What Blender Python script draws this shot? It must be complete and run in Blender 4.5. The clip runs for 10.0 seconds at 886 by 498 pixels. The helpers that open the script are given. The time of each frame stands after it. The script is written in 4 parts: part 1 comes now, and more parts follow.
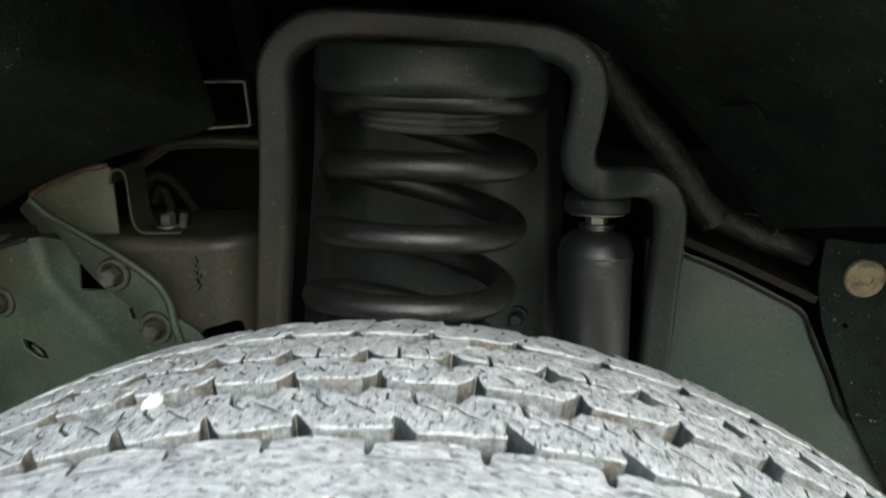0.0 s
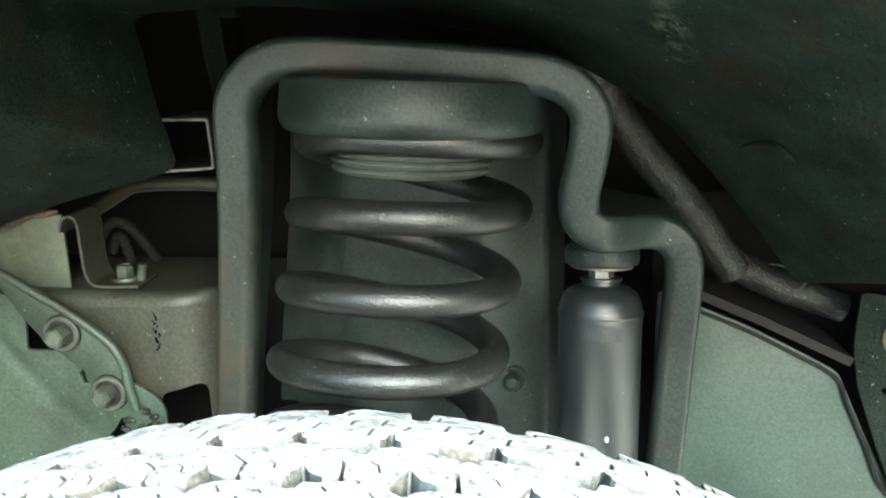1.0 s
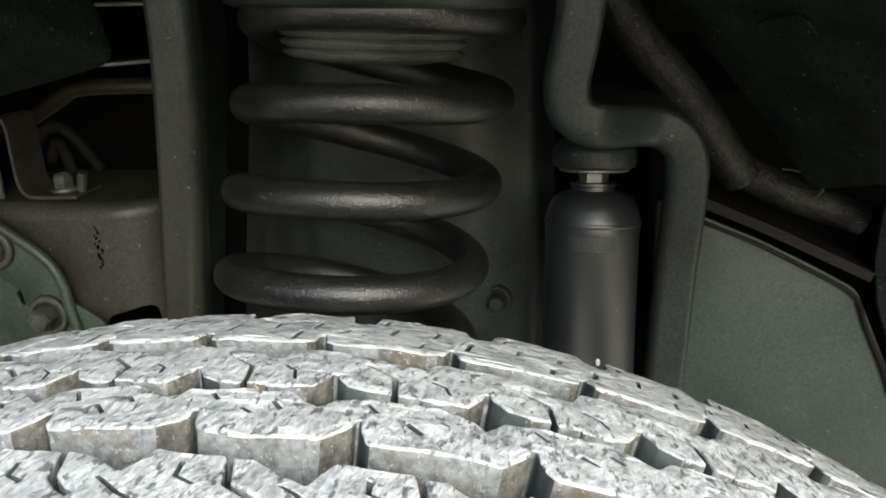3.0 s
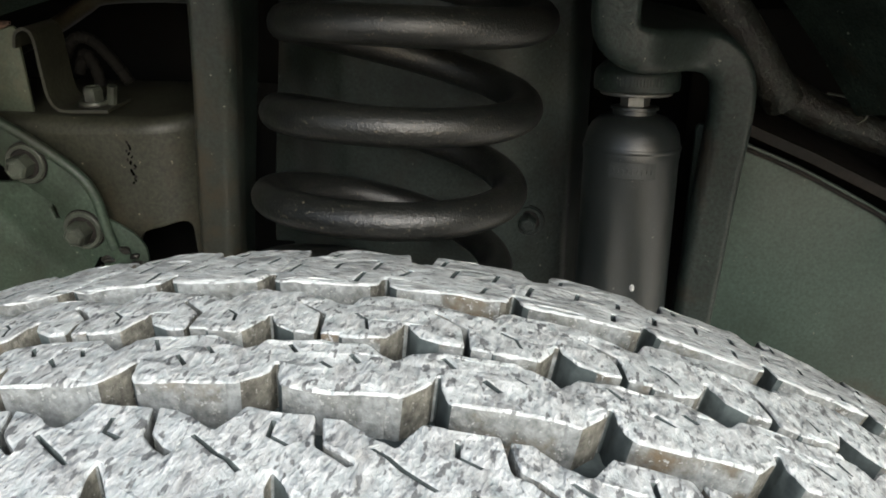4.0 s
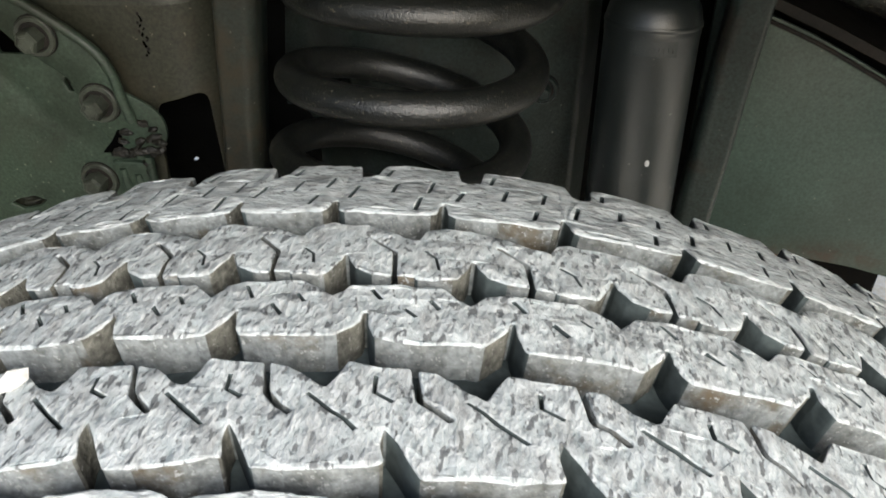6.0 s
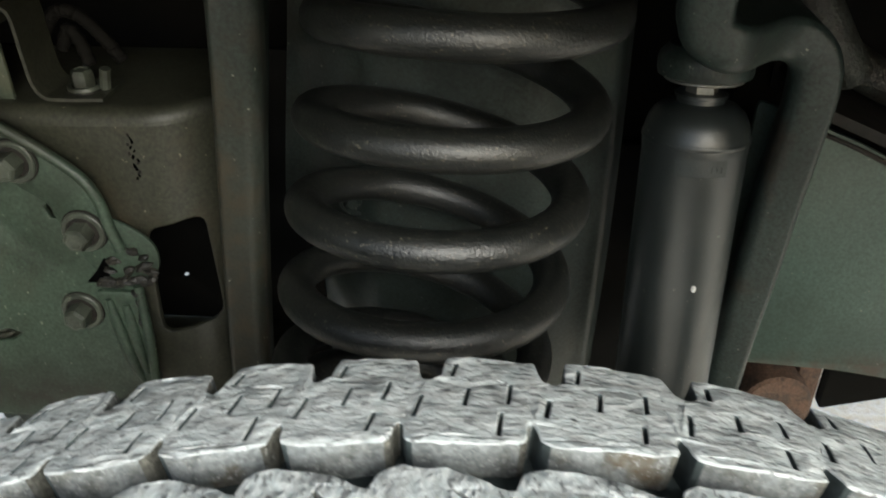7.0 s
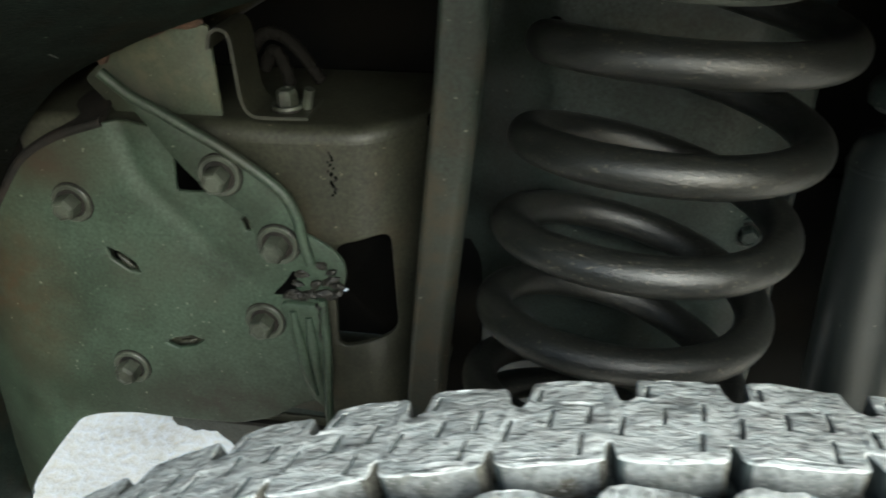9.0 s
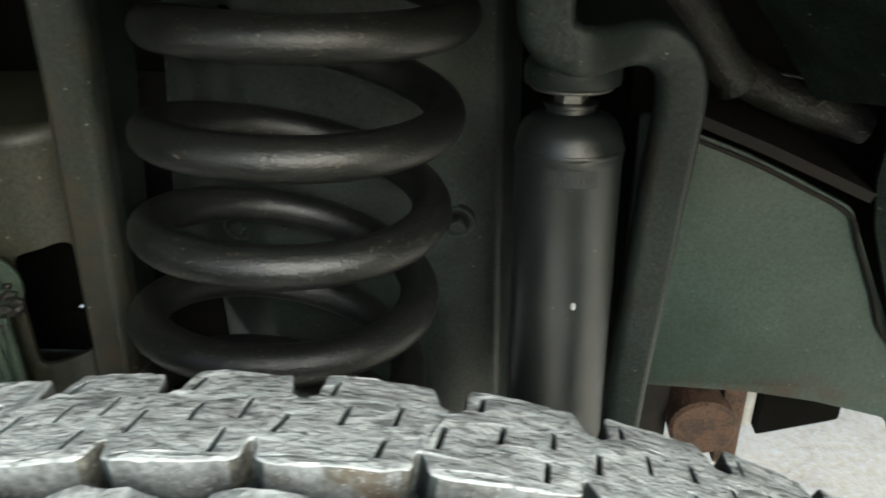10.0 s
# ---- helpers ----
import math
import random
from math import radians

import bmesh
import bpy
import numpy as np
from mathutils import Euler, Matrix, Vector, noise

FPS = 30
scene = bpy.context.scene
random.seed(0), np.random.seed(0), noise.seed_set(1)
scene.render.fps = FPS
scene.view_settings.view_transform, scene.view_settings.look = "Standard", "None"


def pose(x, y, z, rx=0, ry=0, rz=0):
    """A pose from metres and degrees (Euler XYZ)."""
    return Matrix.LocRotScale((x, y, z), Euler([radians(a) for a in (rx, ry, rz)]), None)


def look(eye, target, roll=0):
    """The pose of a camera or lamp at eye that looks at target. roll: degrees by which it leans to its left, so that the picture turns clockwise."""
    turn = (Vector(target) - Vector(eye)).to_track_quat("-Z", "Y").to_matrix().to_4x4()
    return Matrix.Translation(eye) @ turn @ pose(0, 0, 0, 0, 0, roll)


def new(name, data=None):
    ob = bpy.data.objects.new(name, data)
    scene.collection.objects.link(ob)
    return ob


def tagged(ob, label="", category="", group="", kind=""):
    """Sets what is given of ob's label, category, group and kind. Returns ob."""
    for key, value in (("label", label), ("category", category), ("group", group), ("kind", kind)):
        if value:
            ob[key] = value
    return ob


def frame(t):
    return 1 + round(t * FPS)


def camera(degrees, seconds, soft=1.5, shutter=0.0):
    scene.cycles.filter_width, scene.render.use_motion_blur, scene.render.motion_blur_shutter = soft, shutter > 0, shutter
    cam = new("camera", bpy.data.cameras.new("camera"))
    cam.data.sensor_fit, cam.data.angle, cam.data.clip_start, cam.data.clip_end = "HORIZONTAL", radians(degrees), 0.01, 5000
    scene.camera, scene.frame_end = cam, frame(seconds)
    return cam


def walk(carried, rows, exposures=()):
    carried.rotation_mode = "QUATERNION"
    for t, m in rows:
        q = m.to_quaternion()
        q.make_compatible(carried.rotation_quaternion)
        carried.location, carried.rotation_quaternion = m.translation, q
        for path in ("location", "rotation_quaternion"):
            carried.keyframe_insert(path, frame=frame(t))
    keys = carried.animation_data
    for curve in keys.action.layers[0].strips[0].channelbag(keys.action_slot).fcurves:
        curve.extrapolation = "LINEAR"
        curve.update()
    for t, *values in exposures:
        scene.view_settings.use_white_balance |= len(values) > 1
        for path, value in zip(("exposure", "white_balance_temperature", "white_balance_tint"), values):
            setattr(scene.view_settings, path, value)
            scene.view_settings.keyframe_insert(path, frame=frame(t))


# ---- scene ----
cam = camera(56.0, 10.0, soft=1.75, shutter=0.25)
PATH = [
    (0, (0.093, 0.132, 1.007), (-0.136, 2.042, 0.46), -1.0),
    (0.5, (0.089, 0.183, 1.03), (-0.152, 2.107, 0.54), -1.0),
    (1, (0.104, 0.213, 1.007), (-0.156, 2.136, 0.523), -1.3),
    (1.5, (0.116, 0.233, 0.968), (-0.151, 2.156, 0.486), -1.6),
    (2, (0.116, 0.234, 0.967), (-0.126, 2.144, 0.426), -1.4),
    (2.2, (0.118, 0.241, 0.977), (-0.124, 2.14, 0.399), -1.4),
    (3.3, (0.11, 0.276, 0.96), (-0.165, 2.152, 0.321), -1.4),
    (3.5, (0.106, 0.275, 0.961), (-0.174, 2.133, 0.276), -1.0),
    (4, (0.096, 0.277, 0.976), (-0.178, 2.075, 0.145), -0.9),
    (4.5, (0.098, 0.287, 0.996), (-0.177, 2.006, 0.012), -1.2),
    (5, (0.087, 0.277, 1.004), (-0.17, 1.934, -0.086), -1.4),
    (5.2, (0.086, 0.274, 0.998), (-0.158, 1.909, -0.129), -1.3),
    (6.3, (0.064, 0.285, 1.019), (-0.132, 1.874, -0.18), -0.4),
    (6.5, (0.059, 0.305, 1.02), (-0.122, 1.9, -0.173), -0.5),
    (7, (0.033, 0.345, 1.02), (-0.125, 2.023, -0.056), -0.7),
    (7.5, (-0.033, 0.359, 1.022), (-0.108, 2.07, -0.012), 0.6),
    (8, (-0.09, 0.346, 1.005), (-0.201, 2.068, -0.007), 0.4),
    (8.5, (-0.11, 0.33, 1.016), (-0.355, 2.022, -0.022), -0.8),
    (9, (-0.041, 0.33, 1.022), (-0.363, 2.019, 0.001), -1.4),
    (9.5, (0.04, 0.346, 1.007), (-0.211, 2.06, 0.008), -0.5),
    (10, (0.102, 0.362, 0.998), (-0.037, 2.091, 0.002), -1.4),
]
walk(cam, [(t, look(eye, target, roll)) for t, eye, target, roll in PATH],
     exposures=[(0.0, 0.66, 6000, 5), (0.3, 1.45, 5850, 0), (0.5, 2.52, 5700, -4), (1.0, 2.7, 5650, -4), (1.5, 2.0, 5800, 0), (1.8, 1.38, 6100, 3), (2.2, 1.1, 6180, 6), (3.5, 1.0, 6180, 7), (4.0, 0.88, 6150, 7), (4.5, 0.86, 6180, 7),
                (5.0, 0.94, 6180, 7), (6.5, 0.72, 6180, 7), (7.0, 1.03, 6120, 3), (7.5, 1.18, 5960, -2), (8.5, 1.3, 5960, -2), (9.0, 1.28, 5960, -2), (10.0, 1.03, 6080, 1)])

# ---- world and light ----
SUN_EL, SUN_AZ = radians(33), radians(154)
world = bpy.data.worlds.new("daylight")
scene.world = world
world.use_nodes = True
wn = world.node_tree
sky = wn.nodes.new("ShaderNodeTexSky")
sky.sky_type = "NISHITA"
sky.sun_disc = False
sky.sun_elevation, sky.sun_rotation = SUN_EL, SUN_AZ
wn.links.new(sky.outputs[0], wn.nodes["Background"].inputs[0])
sky.dust_density, sky.air_density, sky.ozone_density = 5.0, 1.0, 1.0
wn.nodes["Background"].inputs[1].default_value = 0.13
sun_data = bpy.data.lights.new("sun", "SUN")
sun_data.energy, sun_data.angle, sun_data.color = 1.4, radians(34), (0.98, 1.0, 1.0)
sun_dir = Vector((math.sin(SUN_AZ) * math.cos(SUN_EL), math.cos(SUN_AZ) * math.cos(SUN_EL), math.sin(SUN_EL)))
sun = new("sun", sun_data)
sun.matrix_world = look(sun_dir * 8, (0, 0, 0))


# ---- materials ----
def material(name, base, rough=0.5, metal=0.0, second=None, scale=40, mix=(0.45, 0.62), fine=600, fine_amount=0.25,
             bump=0.15, bump_dist=0.0006, stretch=(1, 1, 1), specks=None, speck_scale=260, speck_cut=0.74, rough_var=0.12,
             per_object=0.0, spec=0.5, turn=0, stain=None, stain_scale=9, stain_cut=(0.60, 0.72), scuff_shade=None, settled=None):
    """Two-scale procedural surface: stains at one size, grain at another, fine relief, and loose specks of dust."""
    m = bpy.data.materials.new(name)
    m.use_nodes = True
    nt = m.node_tree
    N, L = nt.nodes, nt.links
    p = N["Principled BSDF"]
    tc = N.new("ShaderNodeTexCoord")
    mp = N.new("ShaderNodeMapping")
    mp.inputs["Scale"].default_value = stretch
    mp.inputs["Rotation"].default_value = (0, 0, radians(turn))
    L.new(tc.outputs["Object"], mp.inputs["Vector"])
    vec = mp.outputs[0]
    if per_object:
        oi = N.new("ShaderNodeObjectInfo")
        sc = N.new("ShaderNodeMath")
        sc.operation = "MULTIPLY"
        sc.inputs[1].default_value = 37.0
        L.new(oi.outputs["Random"], sc.inputs[0])
        add = N.new("ShaderNodeVectorMath")
        add.operation = "ADD"
        L.new(vec, add.inputs[0])
        L.new(sc.outputs[0], add.inputs[1])
        vec = add.outputs[0]

    def noise_tex(s, detail=4.0, roughness=0.6):
        n = N.new("ShaderNodeTexNoise")
        n.inputs["Scale"].default_value = s
        n.inputs["Detail"].default_value = detail
        n.inputs["Roughness"].default_value = roughness
        L.new(vec, n.inputs["Vector"])
        return n.outputs["Fac"]

    def ramp(src, a, b):
        r = N.new("ShaderNodeMapRange")
        r.inputs["From Min"].default_value, r.inputs["From Max"].default_value = a, b
        L.new(src, r.inputs["Value"])
        return r.outputs[0]

    def mixed(fac, a, b, kind="MIX"):
        x = N.new("ShaderNodeMix")
        x.data_type, x.blend_type = "RGBA", kind
        if isinstance(fac, float):
            x.inputs[0].default_value = fac
        else:
            L.new(fac, x.inputs[0])
        for k, v in ((6, a), (7, b)):
            if isinstance(v, tuple):
                x.inputs[k].default_value = (*v, 1)
            else:
                L.new(v, x.inputs[k])
        return x.outputs[2]

    second = second or tuple(c * 0.6 for c in base)
    big = ramp(noise_tex(scale), *mix)
    col = mixed(big, tuple(base), tuple(second))
    grain = noise_tex(fine, 3.0)
    g = ramp(grain, 0.25, 0.75)
    col = mixed(fine_amount, col, mixed(g, (0.0, 0.0, 0.0), (1.0, 1.0, 1.0)), "OVERLAY")
    if stain:
        col = mixed(ramp(noise_tex(stain_scale, 6.0, 0.65), *stain_cut), col, stain)
    # soft patches of another tone: scuffs, dirt, and some painted shade
    for at, size, tone, solid in scuff_shade or ():
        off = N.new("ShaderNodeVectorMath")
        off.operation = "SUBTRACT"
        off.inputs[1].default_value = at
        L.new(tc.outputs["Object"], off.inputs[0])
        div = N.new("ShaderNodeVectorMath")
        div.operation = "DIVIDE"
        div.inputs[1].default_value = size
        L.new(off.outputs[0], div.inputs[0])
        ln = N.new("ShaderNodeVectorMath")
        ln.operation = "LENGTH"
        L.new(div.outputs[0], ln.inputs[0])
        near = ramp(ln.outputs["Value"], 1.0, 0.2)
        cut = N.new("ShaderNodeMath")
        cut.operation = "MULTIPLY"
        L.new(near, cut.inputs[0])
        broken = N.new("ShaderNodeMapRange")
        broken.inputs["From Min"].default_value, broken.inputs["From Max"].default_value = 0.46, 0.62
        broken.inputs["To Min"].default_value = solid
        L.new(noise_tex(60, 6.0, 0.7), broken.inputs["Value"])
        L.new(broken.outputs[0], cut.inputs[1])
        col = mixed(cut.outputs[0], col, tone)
    if settled:
        # dust lying loosely on what faces up
        geo = N.new("ShaderNodeNewGeometry")
        sep = N.new("ShaderNodeSeparateXYZ")
        L.new(geo.outputs["Normal"], sep.inputs[0])
        lie = N.new("ShaderNodeMath")
        lie.operation = "MULTIPLY"
        L.new(ramp(sep.outputs[2], 0.15, 0.95), lie.inputs[0])
        L.new(ramp(noise_tex(330, 5.0, 0.7), 0.46, 0.70), lie.inputs[1])
        col = mixed(lie.outputs[0], col, settled)
    if specks:
        sp = ramp(noise_tex(speck_scale, 2.0), speck_cut, speck_cut + 0.05)
        col = mixed(sp, col, specks)
    if per_object:
        hv = N.new("ShaderNodeHueSaturation")
        vr = N.new("ShaderNodeMapRange")
        vr.inputs["To Min"].default_value, vr.inputs["To Max"].default_value = 1 - per_object, 1 + per_object
        L.new(oi.outputs["Random"], vr.inputs["Value"])
        L.new(vr.outputs[0], hv.inputs["Value"])
        L.new(col, hv.inputs["Color"])
        col = hv.outputs[0]
    L.new(col, p.inputs["Base Color"])
    rr = N.new("ShaderNodeMapRange")
    rr.inputs["To Min"].default_value, rr.inputs["To Max"].default_value = max(rough - rough_var, 0.05), min(rough + rough_var, 1)
    L.new(noise_tex(scale * 2.3), rr.inputs["Value"])
    L.new(rr.outputs[0], p.inputs["Roughness"])
    p.inputs["Metallic"].default_value = metal
    p.inputs["Specular IOR Level"].default_value = spec
    b = N.new("ShaderNodeBump")
    b.inputs["Strength"].default_value = bump
    b.inputs["Distance"].default_value = bump_dist
    L.new(grain, b.inputs["Height"])
    L.new(b.outputs[0], p.inputs["Normal"])
    return m


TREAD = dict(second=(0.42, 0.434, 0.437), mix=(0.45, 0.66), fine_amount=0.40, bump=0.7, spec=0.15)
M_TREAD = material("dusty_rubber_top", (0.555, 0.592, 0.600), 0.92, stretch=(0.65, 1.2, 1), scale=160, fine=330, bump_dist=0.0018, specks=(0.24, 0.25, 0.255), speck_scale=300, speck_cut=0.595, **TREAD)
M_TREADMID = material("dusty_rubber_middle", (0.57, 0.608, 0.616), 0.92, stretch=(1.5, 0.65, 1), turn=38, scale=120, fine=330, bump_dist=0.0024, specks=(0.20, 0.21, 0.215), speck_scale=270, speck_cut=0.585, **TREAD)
# block sides darker than the tops: thinner dust, with shade painted in
M_TREADSIDE = material("dusty_shaded_side", (0.240, 0.257, 0.259), 0.95, second=(0.140, 0.144, 0.134), scale=90, mix=(0.40, 0.66), fine=420,
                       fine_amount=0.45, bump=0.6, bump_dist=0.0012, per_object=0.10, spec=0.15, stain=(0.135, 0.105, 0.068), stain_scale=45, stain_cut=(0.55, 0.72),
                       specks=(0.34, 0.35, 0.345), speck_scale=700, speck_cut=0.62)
# notch walls: brown dirt colour with shade painted in
M_NOTCH = material("brown_dirt_shaded_notch", (0.172, 0.168, 0.144), 0.95, second=(0.092, 0.090, 0.078), scale=110, mix=(0.38, 0.64), fine=420, fine_amount=0.5, bump=0.7, bump_dist=0.0014, spec=0.15,
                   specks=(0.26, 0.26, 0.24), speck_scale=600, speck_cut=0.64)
# groove floor and dark walls: bare rubber, deepened with painted shade
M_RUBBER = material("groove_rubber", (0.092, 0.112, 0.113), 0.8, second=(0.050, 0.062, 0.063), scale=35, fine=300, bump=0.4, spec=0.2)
M_SPRING = material("satin_black_spring", (0.0075, 0.0088, 0.0084), 0.36, second=(0.0125, 0.0135, 0.0125), scale=60, fine=700, fine_amount=0.6, settled=(0.024, 0.025, 0.021),
                    bump=0.8, bump_dist=0.0006, specks=(0.115, 0.105, 0.075), speck_scale=520, speck_cut=0.64, spec=0.95)
M_SHOCK = material("satin_black_shock", (0.0160, 0.0205, 0.0208), 0.36, second=(0.0230, 0.0280, 0.0280), scale=22, fine=800, bump=0.35,
                   bump_dist=0.0005, specks=(0.25, 0.26, 0.23), speck_scale=330, speck_cut=0.72, spec=1.0)
M_TOWER = material("grey_green_undercoat", (0.0215, 0.0312, 0.0276), 0.44, second=(0.0138, 0.0197, 0.0172), scale=16, fine=450, fine_amount=0.7,
                   bump=0.5, bump_dist=0.0006, specks=(0.28, 0.29, 0.23), speck_scale=260, speck_cut=0.715, stain=(0.036, 0.024, 0.016), stain_scale=13, stain_cut=(0.58, 0.76),
                   scuff_shade=[((0.135, 0.855, 0.968), (0.022, 0.03, 0.035), (0.12, 0.12, 0.10), 0.15), ((-0.032, 0.727, 0.992), (0.022, 0.03, 0.018), (0.060, 0.034, 0.020), 0.4), ((-0.130, 0.745, 0.74), (0.050, 0.09, 0.30), (0.043, 0.035, 0.022), 0.35)])
# lighter version of the tower colour for the back plate
M_BACK = material("lighter_tower_back", (0.0310, 0.0420, 0.0370), 0.46, second=(0.0200, 0.0265, 0.0232), scale=20, fine=450, fine_amount=0.6, bump=0.4, bump_dist=0.0006,
                  specks=(0.26, 0.27, 0.22), speck_scale=260, speck_cut=0.715, stain=(0.026, 0.021, 0.015), stain_scale=13, stain_cut=(0.56, 0.76))
M_PLATE = material("dusty_green_grey_paint", (0.0380, 0.0580, 0.0390), 0.50, second=(0.0215, 0.0320, 0.0205), scale=14, fine=420, fine_amount=0.5,
                   bump=0.4, bump_dist=0.0006, specks=(0.19, 0.20, 0.15), speck_scale=210, speck_cut=0.715, stain=(0.030, 0.027, 0.019), stain_scale=9, stain_cut=(0.55, 0.80),
                   scuff_shade=[((-0.31, 0.802, 0.855), (0.075, 0.03, 0.060), (0.088, 0.086, 0.054), 0.4), ((-0.455, 0.785, 0.70), (0.065, 0.10, 0.11), (0.046, 0.0300, 0.0155), 0.45), ((-0.400, 0.779, 0.800), (0.065, 0.07, 0.040), (0.034, 0.0235, 0.0135), 0.6),
                          # near-black patches paint shade along the rim and the bent front end
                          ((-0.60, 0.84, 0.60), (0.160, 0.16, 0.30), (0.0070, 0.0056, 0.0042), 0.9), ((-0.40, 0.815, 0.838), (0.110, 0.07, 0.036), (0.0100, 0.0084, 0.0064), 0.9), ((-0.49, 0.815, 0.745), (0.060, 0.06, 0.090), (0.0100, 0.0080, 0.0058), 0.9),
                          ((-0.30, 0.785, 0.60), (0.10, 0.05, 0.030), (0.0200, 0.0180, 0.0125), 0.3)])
M_PANEL = material("teal_grey_panel_paint", (0.0400, 0.0680, 0.0540), 0.50, second=(0.0300, 0.0505, 0.0395), scale=12, fine=420, fine_amount=0.35,
                   bump=0.25, bump_dist=0.0006, specks=(0.20, 0.20, 0.16), speck_scale=230, speck_cut=0.73, scuff_shade=[((0.30, 0.84, 0.60), (0.13, 0.05, 0.022), (0.035, 0.022, 0.014), 0.3)])
M_RAIL = material("brown_grey_frame_paint", (0.0330, 0.0340, 0.0230), 0.48, second=(0.0195, 0.0200, 0.0132), scale=17, fine=400, fine_amount=0.5,
                  bump=0.35, bump_dist=0.0007, specks=(0.20, 0.19, 0.13), speck_scale=240, speck_cut=0.725, stain=(0.046, 0.033, 0.019), stain_scale=10, stain_cut=(0.55, 0.75))
# pale scuffs first; the last, large black patch paints shade over the liner's front
SCUFFS_AND_SHADE = [((0.155, 0.645, 1.016), (0.012, 0.030, 0.022), (0.13, 0.14, 0.10), 0.0), ((0.165, 0.685, 1.007), (0.014, 0.025, 0.020), (0.16, 0.17, 0.12), 0.0), ((0.176, 0.722, 0.995), (0.011, 0.022, 0.020), (0.12, 0.13, 0.10), 0.0), ((0.215, 0.80, 0.955), (0.050, 0.05, 0.05), (0.040, 0.048, 0.038), 0.0), ((-0.50, 0.68, 0.82), (0.30, 0.60, 0.40), (0.0030, 0.0025, 0.0020), 0.95)]
M_LINER = material("black_textured_plastic", (0.0100, 0.0145, 0.0120), 0.6, second=(0.0200, 0.0300, 0.0245), scale=26, mix=(0.36, 0.70), fine=500,
                   fine_amount=0.75, bump=0.9, bump_dist=0.0012, specks=(0.20, 0.21, 0.17), speck_scale=230, speck_cut=0.705, spec=0.06, stain=(0.020, 0.017, 0.011), stain_scale=22, stain_cut=(0.52, 0.70), scuff_shade=SCUFFS_AND_SHADE)
# near-black, so that sheets behind openings read as deep shade
M_DARK = material("near_black", (0.0060, 0.0062, 0.0060), 0.8, second=(0.0095, 0.0090, 0.0080), scale=9, spec=0.05)
M_STEEL = material("plain_zinc_steel", (0.1890, 0.1935, 0.1845), 0.42, metal=0.6, second=(0.1260, 0.1260, 0.1125), scale=70, fine=900, bump=0.2)
M_BOLT = material("grey_painted_bolt", (0.0600, 0.0680, 0.0520), 0.42, second=(0.0280, 0.0300, 0.0225), scale=60, fine=700, bump=0.3)
M_RUST = material("brown_rust", (0.10, 0.058, 0.038), 0.85, second=(0.055, 0.036, 0.027), scale=60, fine=400, fine_amount=0.5, bump=0.8, bump_dist=0.002)
# dark brown parts; also painted shade round bolts, on the rim and the seam
M_BROWN_BLACK = material("brown_black", (0.0090, 0.0082, 0.0070), 0.7, second=(0.0150, 0.0119, 0.0095), scale=40, fine=500, bump=0.5, spec=0.3)
M_WHITE = material("white_plastic", (0.75, 0.76, 0.74), 0.45, second=(0.62, 0.62, 0.6), scale=50)
M_GROUND = material("pale_dusty_concrete", (0.82, 0.75, 0.62), 0.9, second=(0.70, 0.63, 0.51), scale=6, fine=70, fine_amount=0.4, bump=0.6,
                    bump_dist=0.006, specks=(0.45, 0.41, 0.34), speck_scale=28, speck_cut=0.70)
M_BUMP = material("dusty_bump_rubber", (0.13, 0.142, 0.128), 0.5, second=(0.085, 0.094, 0.085), scale=40)
M_EDGE = material("worn_steel_edge", (0.17, 0.18, 0.16), 0.5, metal=0.3, second=(0.09, 0.09, 0.08), scale=60)
M_WELD = material("dark_weld_metal", (0.0150, 0.0135, 0.0100), 0.5, second=(0.0060, 0.0056, 0.0044), scale=90, bump=0.9, spec=0.5)
M_CLIP = material("tarnished_brown_clip", (0.26, 0.22, 0.13), 0.5, metal=0.2, second=(0.10, 0.085, 0.06), scale=70)
M_FIBRE = material("grey_fibre", (0.30, 0.30, 0.28), 0.8)
M_BRACE = material("grimy_brace_paint", (0.0290, 0.0335, 0.0285), 0.5, second=(0.0115, 0.0102, 0.0080), scale=75, mix=(0.42, 0.62), fine=380, fine_amount=0.8, bump=0.9, bump_dist=0.0015,
                   stain=(0.0120, 0.0085, 0.0055), stain_scale=30, stain_cut=(0.48, 0.66), specks=(0.16, 0.155, 0.12), speck_scale=420, speck_cut=0.66,
                   scuff_shade=[((0.140, 0.858, 0.966), (0.013, 0.03, 0.020), (0.20, 0.20, 0.17), 0.0)])
M_LABEL = material("faded_label", (0.036, 0.042, 0.042), 0.5, second=(0.024, 0.029, 0.029), scale=120, fine=700, bump=0.3)
M_PIT = material("black_pit", (0.002, 0.002, 0.002), 0.9, scale=60, spec=0.0)
M_BODY = material("dark_car_paint", (0.05, 0.055, 0.055), 0.4, scale=4)
M_PEBBLE = material("white_pebble", (0.84, 0.84, 0.82), 0.8, second=(0.68, 0.67, 0.64), scale=90, fine=500, bump=0.5)


# ---- mesh helpers ----
def finish(me, mat, angle=38):
    for m in (mat if isinstance(mat, (list, tuple)) else [mat]):
        me.materials.append(m)
    for f in me.polygons:
        f.use_smooth = True
    me.set_sharp_from_angle(angle=radians(angle))
    return me


def part(name, shape, mat, parent=None, label="", angle=38):
    """Links a bmesh or a mesh as one object, under a thing or a part."""
    if isinstance(shape, bmesh.types.BMesh):
        bmesh.ops.recalc_face_normals(shape, faces=shape.faces)
        me = bpy.data.meshes.new(name)
        shape.to_mesh(me)
        shape.free()
    else:
        me = shape
        me.name = name
    finish(me, mat, angle)
    ob = new(name, me)
    if parent:
        ob.parent = parent
        ob.matrix_parent_inverse = Matrix()
    if label:
        ob["label"] = label
    return ob


